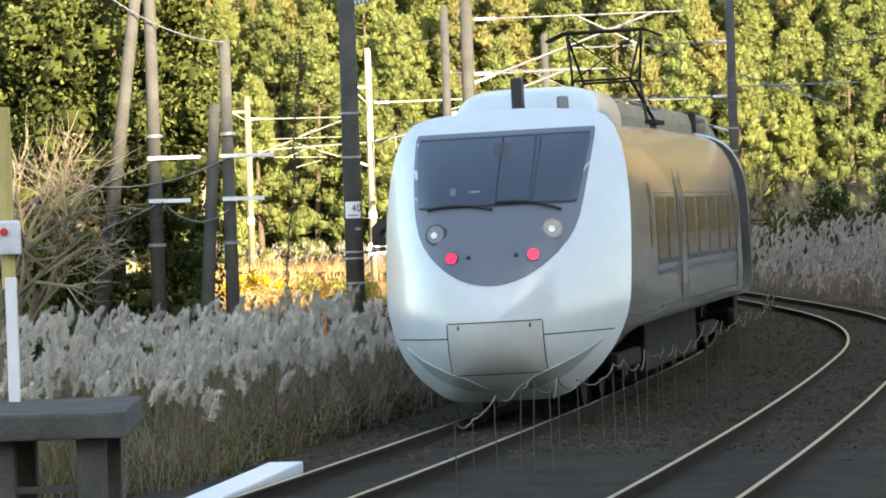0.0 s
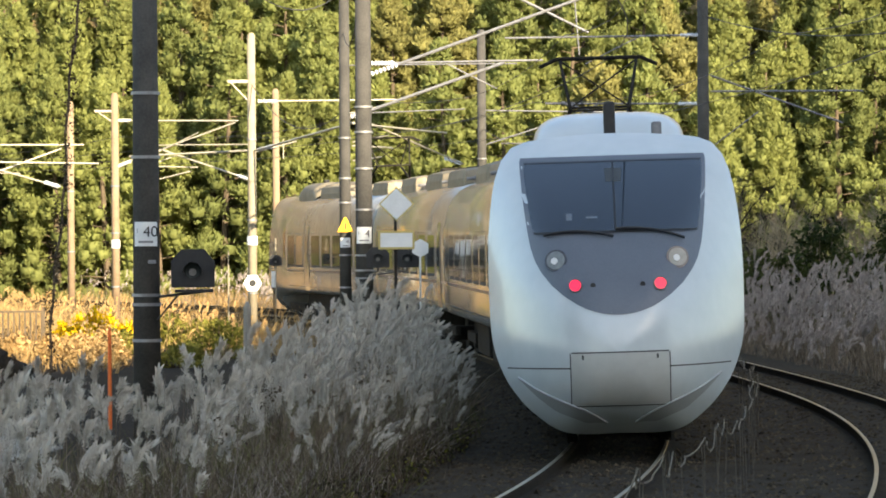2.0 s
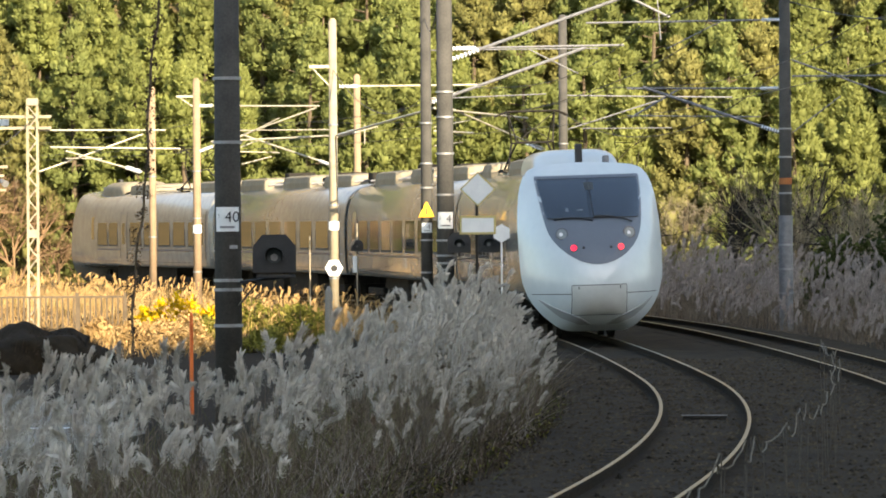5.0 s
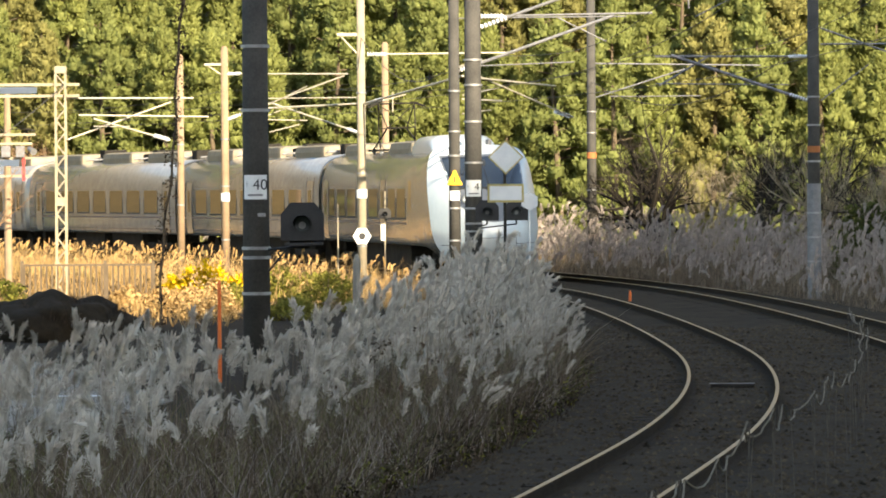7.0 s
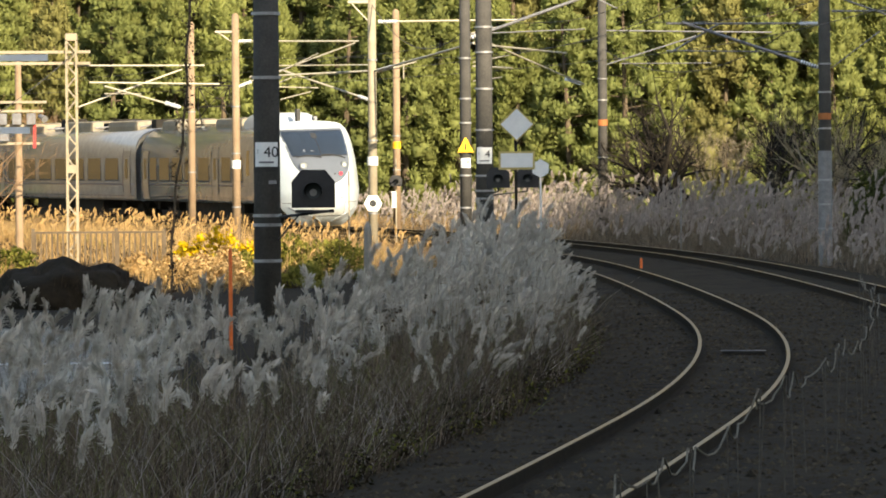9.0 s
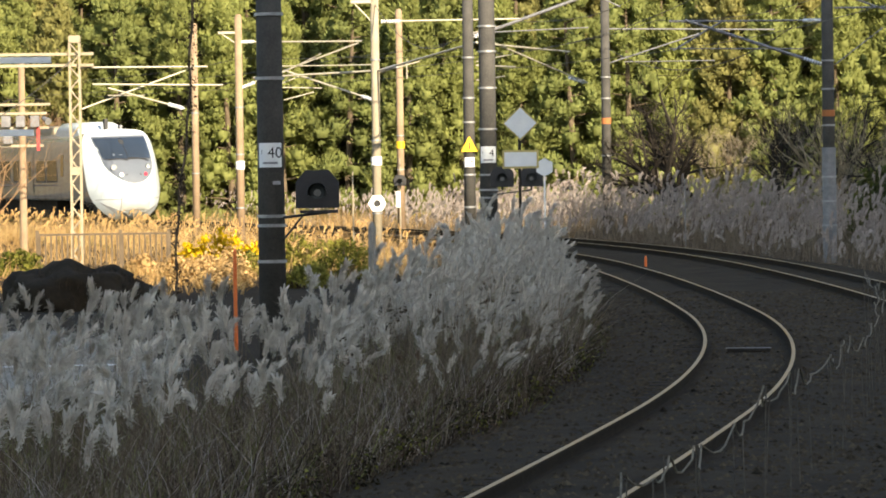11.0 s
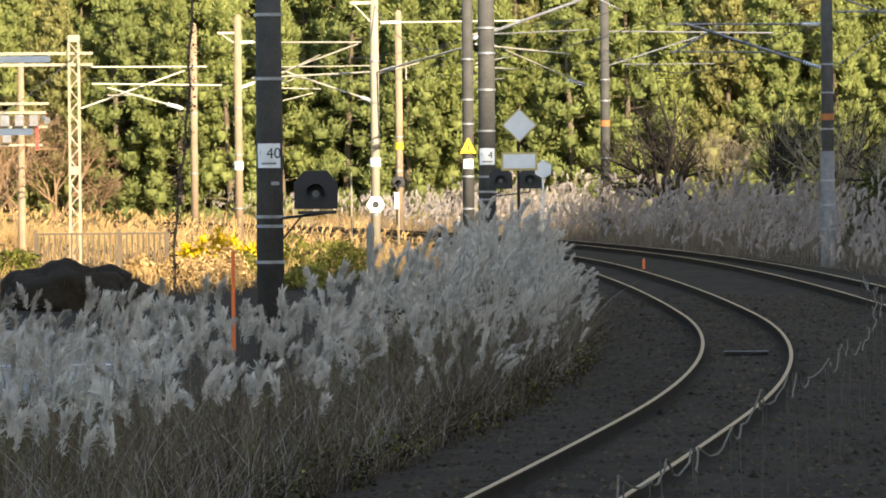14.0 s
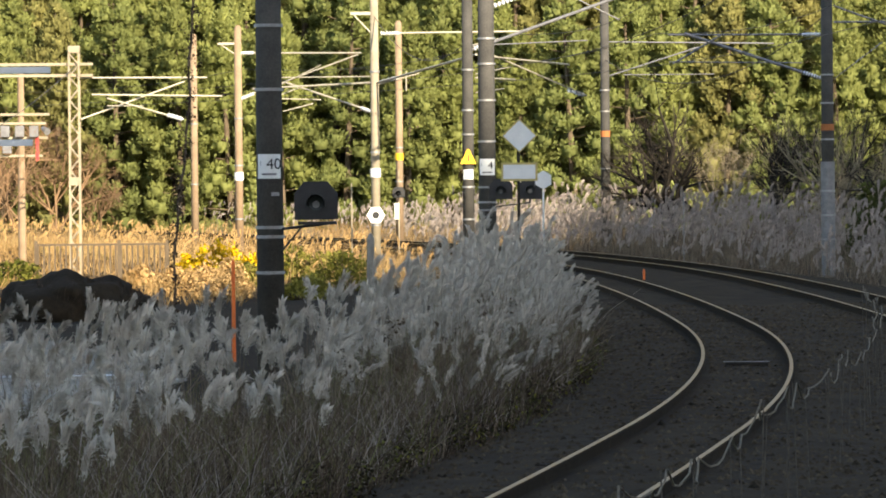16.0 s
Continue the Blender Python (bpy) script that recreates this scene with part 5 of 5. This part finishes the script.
    tangle("heap_weeds", "dark dead weeds over the added dark mound", b, 0.08, 0.32, 10, ["dead_weed", "dark_twig"], [0.5, 0.5])
    # sunlit dry grass round the far bend
    n = 21000
    b = np.stack([rng.uniform(-22, 4, n), rng.uniform(92, 200, n), np.full(n, -0.32)], 1)
    xt = np.interp(b[:, 1], LINE[:, 2], LINE[:, 1])
    off = b[:, 0] - xt
    keep = (off < -2.6) & ((b[:, 1] > 108) | (b[:, 0] < -4)) | (off > 6.4)
    b = b[keep]
    off = b[:, 0] - np.interp(b[:, 1], LINE[:, 2], LINE[:, 1])
    v = blades(rng, b, rng.uniform(0.3, 0.95, len(b)) * np.where(off < 0, 0.78, 1.15), 0.3, 0.02, 0.3, 2)
    tagged(quad_mesh("dry_grass", v[0], v[1], ["gold_grass"]), "sunlit golden dry grass by the far bend", "grass", kind="stuff")
    b, s, o = along(rng, 9000, 104, 180, -6.0, -2.1)
    tangle("dry_grass", "tall golden-pink dry grass along the far bend", b, 0.45, 1.1, 20, ["gold_grass", "straw"], [0.8, 0.2])
    b, s, o = along(rng, 800, 106, 185, -8.5, -2.6)
    pampas("pampas_grass", "sunlit reddish plumed grass by the far bend", b, rng.uniform(0.35, 1.0, len(b)), 5, hairs=18, mats=("gold_grass", "gold_grass", "shrub", "gold_grass"), hair=0.016)
    # shade on this grass is put into its dull greyish colours
    b, s, o = along(rng, 1100, 142, 200, 7.0, 16)
    pampas("dry_grass", "tall dry grass at the foot of the woods, greyed for shade", b, rng.uniform(0.6, 1.4, len(b)), 6, hairs=14, mats=("dull_plume", "straw", "dead_weed", "straw"), hair=0.016)


grasses()


def lump(rng, centres, radii, squash=0.85):
    """A small rough closed body at each centre: the dense dark inside of a clump."""
    unit = np.array([(x, y, z) for x in (-1, 1) for y in (-1, 1) for z in (-1, 1)], float) / 1.6
    quads = np.array([(0, 1, 3, 2), (4, 6, 7, 5), (0, 4, 5, 1), (2, 3, 7, 6), (0, 2, 6, 4), (1, 5, 7, 3)])
    n = len(centres)
    turn = rng.uniform(0, 6.3, n)
    c, q = np.cos(turn)[:, None], np.sin(turn)[:, None]
    p = unit[None] * rng.uniform(0.75, 1.1, (n, 8, 1))
    p = np.stack([p[..., 0] * c - p[..., 1] * q, p[..., 0] * q + p[..., 1] * c, p[..., 2] * squash], 2)
    verts = centres[:, None] + p * radii[:, None, None]
    faces = quads[None] + (np.arange(n) * 8)[:, None, None]
    return verts.reshape(-1, 3), faces.reshape(-1, 4)


def sprigs(rng, centres, radii, per, size):
    """Short upturned fingers of foliage that cover the upper side of each clump."""
    n = len(centres)
    out = rng.normal(size=(n, per, 3)) + np.array([0, 0, 0.25])
    out /= np.linalg.norm(out, axis=2)[..., None]
    start = centres[:, None] + out * (radii[:, None] * rng.uniform(0.72, 1.0, (n, per)))[..., None]
    way = out * 0.6 + np.array([0, 0, 0.55]) + rng.normal(size=(n, per, 3)) * 0.3
    way /= np.linalg.norm(way, axis=2)[..., None]
    side = np.cross(way, out + rng.normal(size=(n, per, 3)) * 0.25)
    side /= np.linalg.norm(side, axis=2)[..., None] + 1e-9
    k = size * rng.uniform(0.6, 1.4, (n, per, 1))
    verts = np.stack([start - way * k * 0.4, start - side * k * 0.33 + way * k * 0.1, start + way * k, start + side * k * 0.33 + way * k * 0.1], 2).reshape(-1, 3)
    return verts, np.arange(len(verts)).reshape(-1, 4)


def cedar(seed, height, width, mat, label):
    """A conifer: a tapered trunk, limbs and a crown of many rounded upturned clumps."""
    rng = np.random.default_rng(seed)
    t = thing("cedar_tree", 0, 0, 0, label, "tree", "conifers of the hillside")
    part("trunk", tube(bmesh.new(), (0, 0, -0.5), (0.1, 0, height * 0.97), 0.2, 0.03, 8), "bark", t)
    n = 185
    u = np.sort(rng.uniform(0.0, 1.0, n) ** 0.9)
    lobes = 1 + 0.22 * np.sin(u * height * 1.9 + rng.uniform(0, 6))
    ang = rng.uniform(0, 2 * math.pi, n)
    prof = width * np.interp(u, [0, 0.15, 0.45, 0.8, 1.0], [0.8, 1.0, 0.92, 0.55, 0.05]) * lobes * (1 + 0.18 * np.sin(3 * ang + u * 9))
    rad = prof * np.sqrt(rng.uniform(0.45, 1.1, n))
    c = np.stack([rad * np.cos(ang), rad * np.sin(ang), u * height - 0.1 * rad], 1)
    r = rng.uniform(0.28, 0.56, n) * np.interp(u, [0, 1], [1.1, 0.65])
    v, f, ix = gather([(lump(rng, c, r * 0.8, 0.9), 0), (sprigs(rng, c, r, 56, 0.155), 0)])
    quad_mesh("crown", v, f, [mat], None, t)
    bm = bmesh.new()
    for i in range(0, n, 7):
        tube(bm, (0, 0, max(0.3, c[i][2] - 0.2)), c[i], 0.035, 0.012, 4)
    tagged(part("branching", bm, "bark", t), kind="stuff")
    return t


def woods():
    rng = random.Random(8)
    kinds = [cedar(21, 9.5, 1.5, "needle", "sunlit yellow-green cedar on the hillside"), cedar(22, 11.0, 1.75, "olive_needle", "sunlit olive-green cedar on the hillside"),
             cedar(23, 8.4, 1.4, "needle", "sunlit yellow-green cedar on the hillside"), cedar(24, 10.0, 1.6, "brown_needle", "sunlit cedar with browning foliage on the hillside")]
    used = set()
    for row in range(5):
        y0 = 193.5 + row * 4.2
        x = -22 + rng.uniform(0, 1.5)
        while x < 29:
            k = rng.choice((0, 0, 1, 1, 2, 2, 3))
            y = y0 + rng.uniform(-1.1, 1.1)
            z = -0.4 + max(0, y - 196) * 0.62
            m = pose(x, y, z, rng.uniform(-3, 3), rng.uniform(-3, 3), rng.uniform(0, 360))
            if k not in used:
                used.add(k)
                kinds[k].matrix_world = m
            else:
                copy_thing(kinds[k], m)
            x += rng.uniform(2.0, 2.8) if row < 3 else rng.uniform(2.7, 3.5)


woods()


def bush(name, x, y, z, size, mat, label, seed, leaf=0.09, clumps=60, per=26, squash=0.8):
    rng = np.random.default_rng(seed)
    b = thing(name, x, y, z, label, "bush", "lineside bushes")
    c = rng.normal(size=(clumps, 3))
    c /= np.linalg.norm(c, axis=1)[:, None]
    c *= (size * rng.uniform(0.3, 1.0, clumps) ** 0.6)[:, None]
    c[:, 2] = np.abs(c[:, 2]) * squash + 0.05
    v, f = leaf_shell(rng, c, np.full(clumps, size * 0.24), per, leaf)
    quad_mesh("foliage", v, f, [mat], None, b)
    bm = bmesh.new()
    for i in range(0, clumps, 4):
        tube(bm, (0, 0, -0.1), c[i], 0.02, 0.006, 4)
    tagged(part("stem_cluster", bm, "bark", b), kind="stuff")


bush("goldenrod_bush", -5.6, 112, -0.32, 0.75, "goldenrod", "bright yellow flowering bush in the sun", 1, squash=1.3)
bush("goldenrod_bush", -5.0, 113, -0.32, 0.6, "goldenrod", "bright yellow flowering bush in the sun", 2, squash=1.2)
bush("leafy_bush", -4.9, 108, -0.32, 0.7, "shrub", "yellowing green bush in the sun", 3)
bush("leafy_bush", -10.4, 110, -0.32, 0.7, "shrub", "yellowing green bush beside the railing", 4)
bush("leafy_bush", -2.3, 103, -0.32, 0.8, "shrub", "yellowing green bush behind the mast", 14, leaf=0.07, clumps=90, squash=1.1)
bush("leafy_bush", -3.0, 97, -0.32, 0.6, "shrub", "yellowing green bush behind the mast", 15, leaf=0.07, clumps=80)
bush("leafy_bush", -3.7, 114, -0.32, 0.75, "shrub", "yellowing green bush behind the mast", 5, squash=1.2)
bush("leafy_bush", -2.9, 113, -0.32, 0.6, "shrub", "yellowing green bush behind the mast", 6, squash=1.2)
bush("leafy_bush", -7.3, 110, -0.32, 0.5, "gold_grass", "orange-brown dry bush by the railing", 7)
for x, y, size in ((-6.2, 104, 0.6), (-5.5, 101, 0.7), (-4.8, 98, 0.65), (-5.2, 105, 0.75)):
    bush("dry_bush", x, y, -0.32, size, "gold_grass", "tan dry bushy grass below the yellow flowers", int(size * 100) + int(-10 * x), leaf=0.07, clumps=70, squash=0.9)
bush("goldenrod_bush", -6.3, 112.5, -0.32, 0.5, "goldenrod", "bright yellow flowering bush in the sun", 13, squash=1.5)
bush("leafy_bush", -5.5, 104, -0.32, 0.55, "gold_grass", "orange-brown dry bush in the sun", 8)
bush("leafy_bush", 11.9, 124, -0.32, 1.1, "dark_needle", "evergreen bush beyond the tracks with shade put into its dark colour", 9, leaf=0.14, clumps=120, squash=2.3)
bush("leafy_bush", 13.6, 123, -0.32, 1.6, "dark_needle", "evergreen bush beyond the tracks with shade put into its dark colour", 10, leaf=0.14, clumps=160, squash=1.9)
bush("leafy_bush", 16.0, 124, -0.32, 2.0, "dark_needle", "evergreen bush beyond the tracks with shade put into its dark colour", 12, leaf=0.14, clumps=200, squash=1.7)


def bare_tree(x, y, z, height, mat, label, seed, spread=0.75, levels=4, thick=0.013):
    rng = np.random.default_rng(seed)
    t = thing("bare_tree", x, y, z, label, "tree", "leafless trees")
    limbs, twigs = bmesh.new(), []

    def grow(p, d, length, r, lv):
        q = p + d * length
        if lv >= levels - 2:
            tube(limbs, p, q, r, r * 0.65, 5)
        else:
            twigs.append((p, (q - p).normalized(), length, r * 1.6))
        if lv == 0:
            return
        for _ in range(4 if lv > 1 else 5):
            nd = (d + Vector(rng.normal(0, spread, 3)) * 0.8 + Vector((0, 0, 0.15))).normalized()
            grow(p.lerp(q, rng.uniform(0.5, 1.0)), nd, length * rng.uniform(0.6, 0.85), r * 0.6, lv - 1)

    for _ in range(3):
        grow(Vector((0, 0, -0.1)), Vector((rng.normal(0, 0.25), rng.normal(0, 0.25), 1)).normalized(), height * 0.32, height * thick, levels)
    tagged(part("branching", limbs, mat, t), kind="stuff")
    st, dr, ln, wd = (np.array([tuple(w[i]) if i < 2 else w[i] for w in twigs]) for i in range(4))
    v, f = strips(rng, st, dr, ln, wd, np.random.default_rng(seed).normal(0, 0.12, (len(st), 3)), 2)
    tagged(quad_mesh("twig_spray", v, f, [mat], None, t), kind="stuff")


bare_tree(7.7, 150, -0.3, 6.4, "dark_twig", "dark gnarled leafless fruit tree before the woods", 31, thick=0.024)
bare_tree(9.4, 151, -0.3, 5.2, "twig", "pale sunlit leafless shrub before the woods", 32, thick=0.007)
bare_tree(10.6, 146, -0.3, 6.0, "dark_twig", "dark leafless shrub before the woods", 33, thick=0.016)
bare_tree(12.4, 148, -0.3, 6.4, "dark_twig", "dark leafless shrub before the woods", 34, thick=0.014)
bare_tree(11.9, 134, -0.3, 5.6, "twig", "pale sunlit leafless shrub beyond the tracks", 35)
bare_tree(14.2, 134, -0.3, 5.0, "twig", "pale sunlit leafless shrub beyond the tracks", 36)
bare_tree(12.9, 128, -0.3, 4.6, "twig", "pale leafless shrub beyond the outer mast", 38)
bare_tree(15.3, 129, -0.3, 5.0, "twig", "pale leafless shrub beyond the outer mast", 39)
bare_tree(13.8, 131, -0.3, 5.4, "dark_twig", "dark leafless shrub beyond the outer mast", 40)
bare_tree(17.2, 131, -0.3, 5.6, "twig", "pale leafless shrub beyond the outer mast", 41)
for k, (x, y, h) in enumerate(((-16.4, 191, 6.0), (-18.0, 190.5, 7.5), (-19.8, 191.5, 7.0), (-14.6, 192, 3.6))):
    bare_tree(x, y, -0.3, h, "red_twig", "reddish-brown leafless tree at the foot of the woods", 71 + k)
bare_tree(-12.0, 118, -0.3, 5.4, "red_twig", "thin brown leafless tree beside the lattice mast", 37, thick=0.006)


def vine_stem():
    """A crooked dead stem with tufts of clinging leaves."""
    rng = np.random.default_rng(61)
    v = thing("vine_stem", -3.95, 64.0, -0.33, "crooked dark stem with clinging vine leaves", "stem")
    pts = [(0.02 + 0.085 * z + 0.025 * math.sin(z * 2.3) + 0.015 * math.sin(z * 7), 0, z) for z in np.linspace(0, 6.2, 40)]
    part("shaft", cable(bmesh.new(), pts, 0.02, 6), "bark", v)
    c = np.repeat(np.array(pts), 3, 0) + rng.normal(0, 0.05, (120, 3))
    quad_mesh("vine_leaves", *leaf_shell(rng, c, np.full(120, 0.09), 14, 0.035), ["dead_weed"], None, v)


vine_stem()

# ---- what is seen at the start only, beside the platform end ----

def roadside_tree(x, y, height, width, seed):
    rng = np.random.default_rng(seed)
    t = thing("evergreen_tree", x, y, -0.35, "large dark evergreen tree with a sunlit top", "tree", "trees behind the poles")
    part("trunk", tube(bmesh.new(), (0, 0, -0.3), (0.2, 0, height * 0.8), 0.28, 0.08, 10), "bark", t)
    n = 420
    u = rng.uniform(0.05, 1, n)
    prof = width * np.interp(u, [0, 0.2, 0.6, 1.0], [0.8, 1.0, 0.95, 0.35])
    ang, rad = rng.uniform(0, 2 * math.pi, n), np.sqrt(rng.uniform(0.25, 1.0, n))
    c = np.stack([prof * rad * np.cos(ang), prof * rad * np.sin(ang), u * height], 1)
    r = rng.uniform(0.32, 0.66, n)
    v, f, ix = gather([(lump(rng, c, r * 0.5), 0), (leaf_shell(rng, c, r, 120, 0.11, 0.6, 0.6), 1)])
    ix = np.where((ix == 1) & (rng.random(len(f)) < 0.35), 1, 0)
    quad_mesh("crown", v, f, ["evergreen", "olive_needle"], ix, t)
    bm = bmesh.new()
    for i in range(0, n, 8):
        tube(bm, (0, 0, max(0.3, c[i][2] - 0.5)), c[i], 0.05, 0.012, 5)
    tagged(part("branching", bm, "bark", t), kind="stuff")


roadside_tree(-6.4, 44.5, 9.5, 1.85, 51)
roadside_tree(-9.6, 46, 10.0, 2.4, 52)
bare_tree(-7.9, 41, -0.3, 6.0, "twig", "pale leafless tree beside the poles", 53)
for k, (x, y, lean, h) in enumerate(((-5.5, 42, 0, 9), (-6.6, 42, 8, 9), (-4.35, 42, 0, 5.6), (-4.85, 42, 4, 4.6))):
    p = thing("utility_pole", x, y, -0.35, "grey concrete utility pole" if not lean else "leaning grey stay pole", "pole", "poles by the road")
    p.matrix_world = pose(x, y, -0.35, 0, lean, 0)
    part("pole", tube(bmesh.new(), (0, 0, 0), (0, 0, h), 0.12, 0.085, 14), "dark_concrete", p, smooth=True)
    if not lean:
        for z, w in ((3.75, 0.72), (3.08, 0.55)):
            part("crossarm", box(bmesh.new(), -0.1, w, -0.15, -0.09, z, z + 0.06), "white", p)
        for z in (2.4, 3.1, 4.1):
            part("band", tube(bmesh.new(), (0, 0, z), (0, 0, z + 0.05), 0.14, 0.14, 14), "band", p)

shed = thing("roadside_shed", -11.2, 68, -0.35, "low shed with a teal sheet roof behind the poles", "shed")
part("wall", box(bmesh.new(), -2.6, 2.2, -1.5, 1.5, 0, 1.7), "brown_mast", shed)
bm = bmesh.new()
plate(bm, [(-2.9, 1.7), (2.5, 1.7), (2.3, 2.35), (-2.7, 2.35)], -1.7, 1.7)
part("roof", bm, "teal_roof", shed, "teal sheet roof")

end = thing("platform_end", -5.62, 10.1, -0.35, "dark concrete platform end slab on legs", "platform")
part("slab", box(bmesh.new(), -1.6, 1.25, -1.6, 1.6, 1.05, 1.27, 0.03), "dark_concrete", end)
for x in (-0.9, 0.2, 0.95):
    part("leg", box(bmesh.new(), x - 0.12, x + 0.12, -1.4, -1.1, 0, 1.05, 0.02), "dark_concrete", end)
    part("leg", box(bmesh.new(), x - 0.12, x + 0.12, 1.1, 1.4, 0, 1.05, 0.02), "dark_concrete", end)
part("tie", box(bmesh.new(), 0.2, 0.95, -1.3, -1.2, 0.6, 0.66), "dark_concrete", end)
post = thing("call_post", -5.47, 11.2, 0.92, "white post with a pale box and a red button", "post")
part("post", box(bmesh.new(), -0.05, 0.05, -0.05, 0.05, 0, 1.1, 0.01), "white", post)
cb = part("box", box(bmesh.new(), -0.16, 0.1, -0.08, 0.08, 1.3, 1.6, 0.02), "insulator", post)
part("button", disc(bmesh.new(), (-0.04, -0.08, 1.5), 0.035, 0.02), "red", cb)
part("upper_post", tube(bmesh.new(), (-0.02, 0.05, 1.0), (-0.02, 0.05, 2.6), 0.06), "dull_yellow", post)
kerb = thing("white_kerb", -3.66, 13.8, -0.33, "white painted concrete kerb beside the track", "kerb")
part("block", box(bmesh.new(), -0.18, 0.18, -3.7, 3.7, 0, 0.3, 0.02, pose(0, 0, 0, 0, 0, -7)), "white", kerb)

for (xa, za), (xb, zb), sag in (((-5.4, 2.75), (-4.35, 2.6), 0.25), ((-5.5, 3.4), (-9.5, 2.6), 0.3), ((-5.5, 2.7), (-9.5, 2.1), 0.35), ((-4.35, 5.2), (-6.4, 6.2), 0.2), ((-4.35, 3.4), (-8.0, 3.6), 0.5)):
    a, b = Vector((xa, 41.85, za)), Vector((xb, 41.85, zb))
    bm = cable(bmesh.new(), [a.lerp(b, k / 14) - Vector((0, 0, sag * 4 * k / 14 * (1 - k / 14))) for k in range(15)], 0.012, 4)
    tagged(part("slack_wire", bm, "grey_pipe"), "slack thin wire hung between the roadside poles", "wire", "wires of the poles")


# ---- what moves ----
def motions():
    for k, car in enumerate(CARS):
        walk(car, [(t, car_pose(k, t)) for t in np.arange(0, 16.01, 0.5)])


motions()
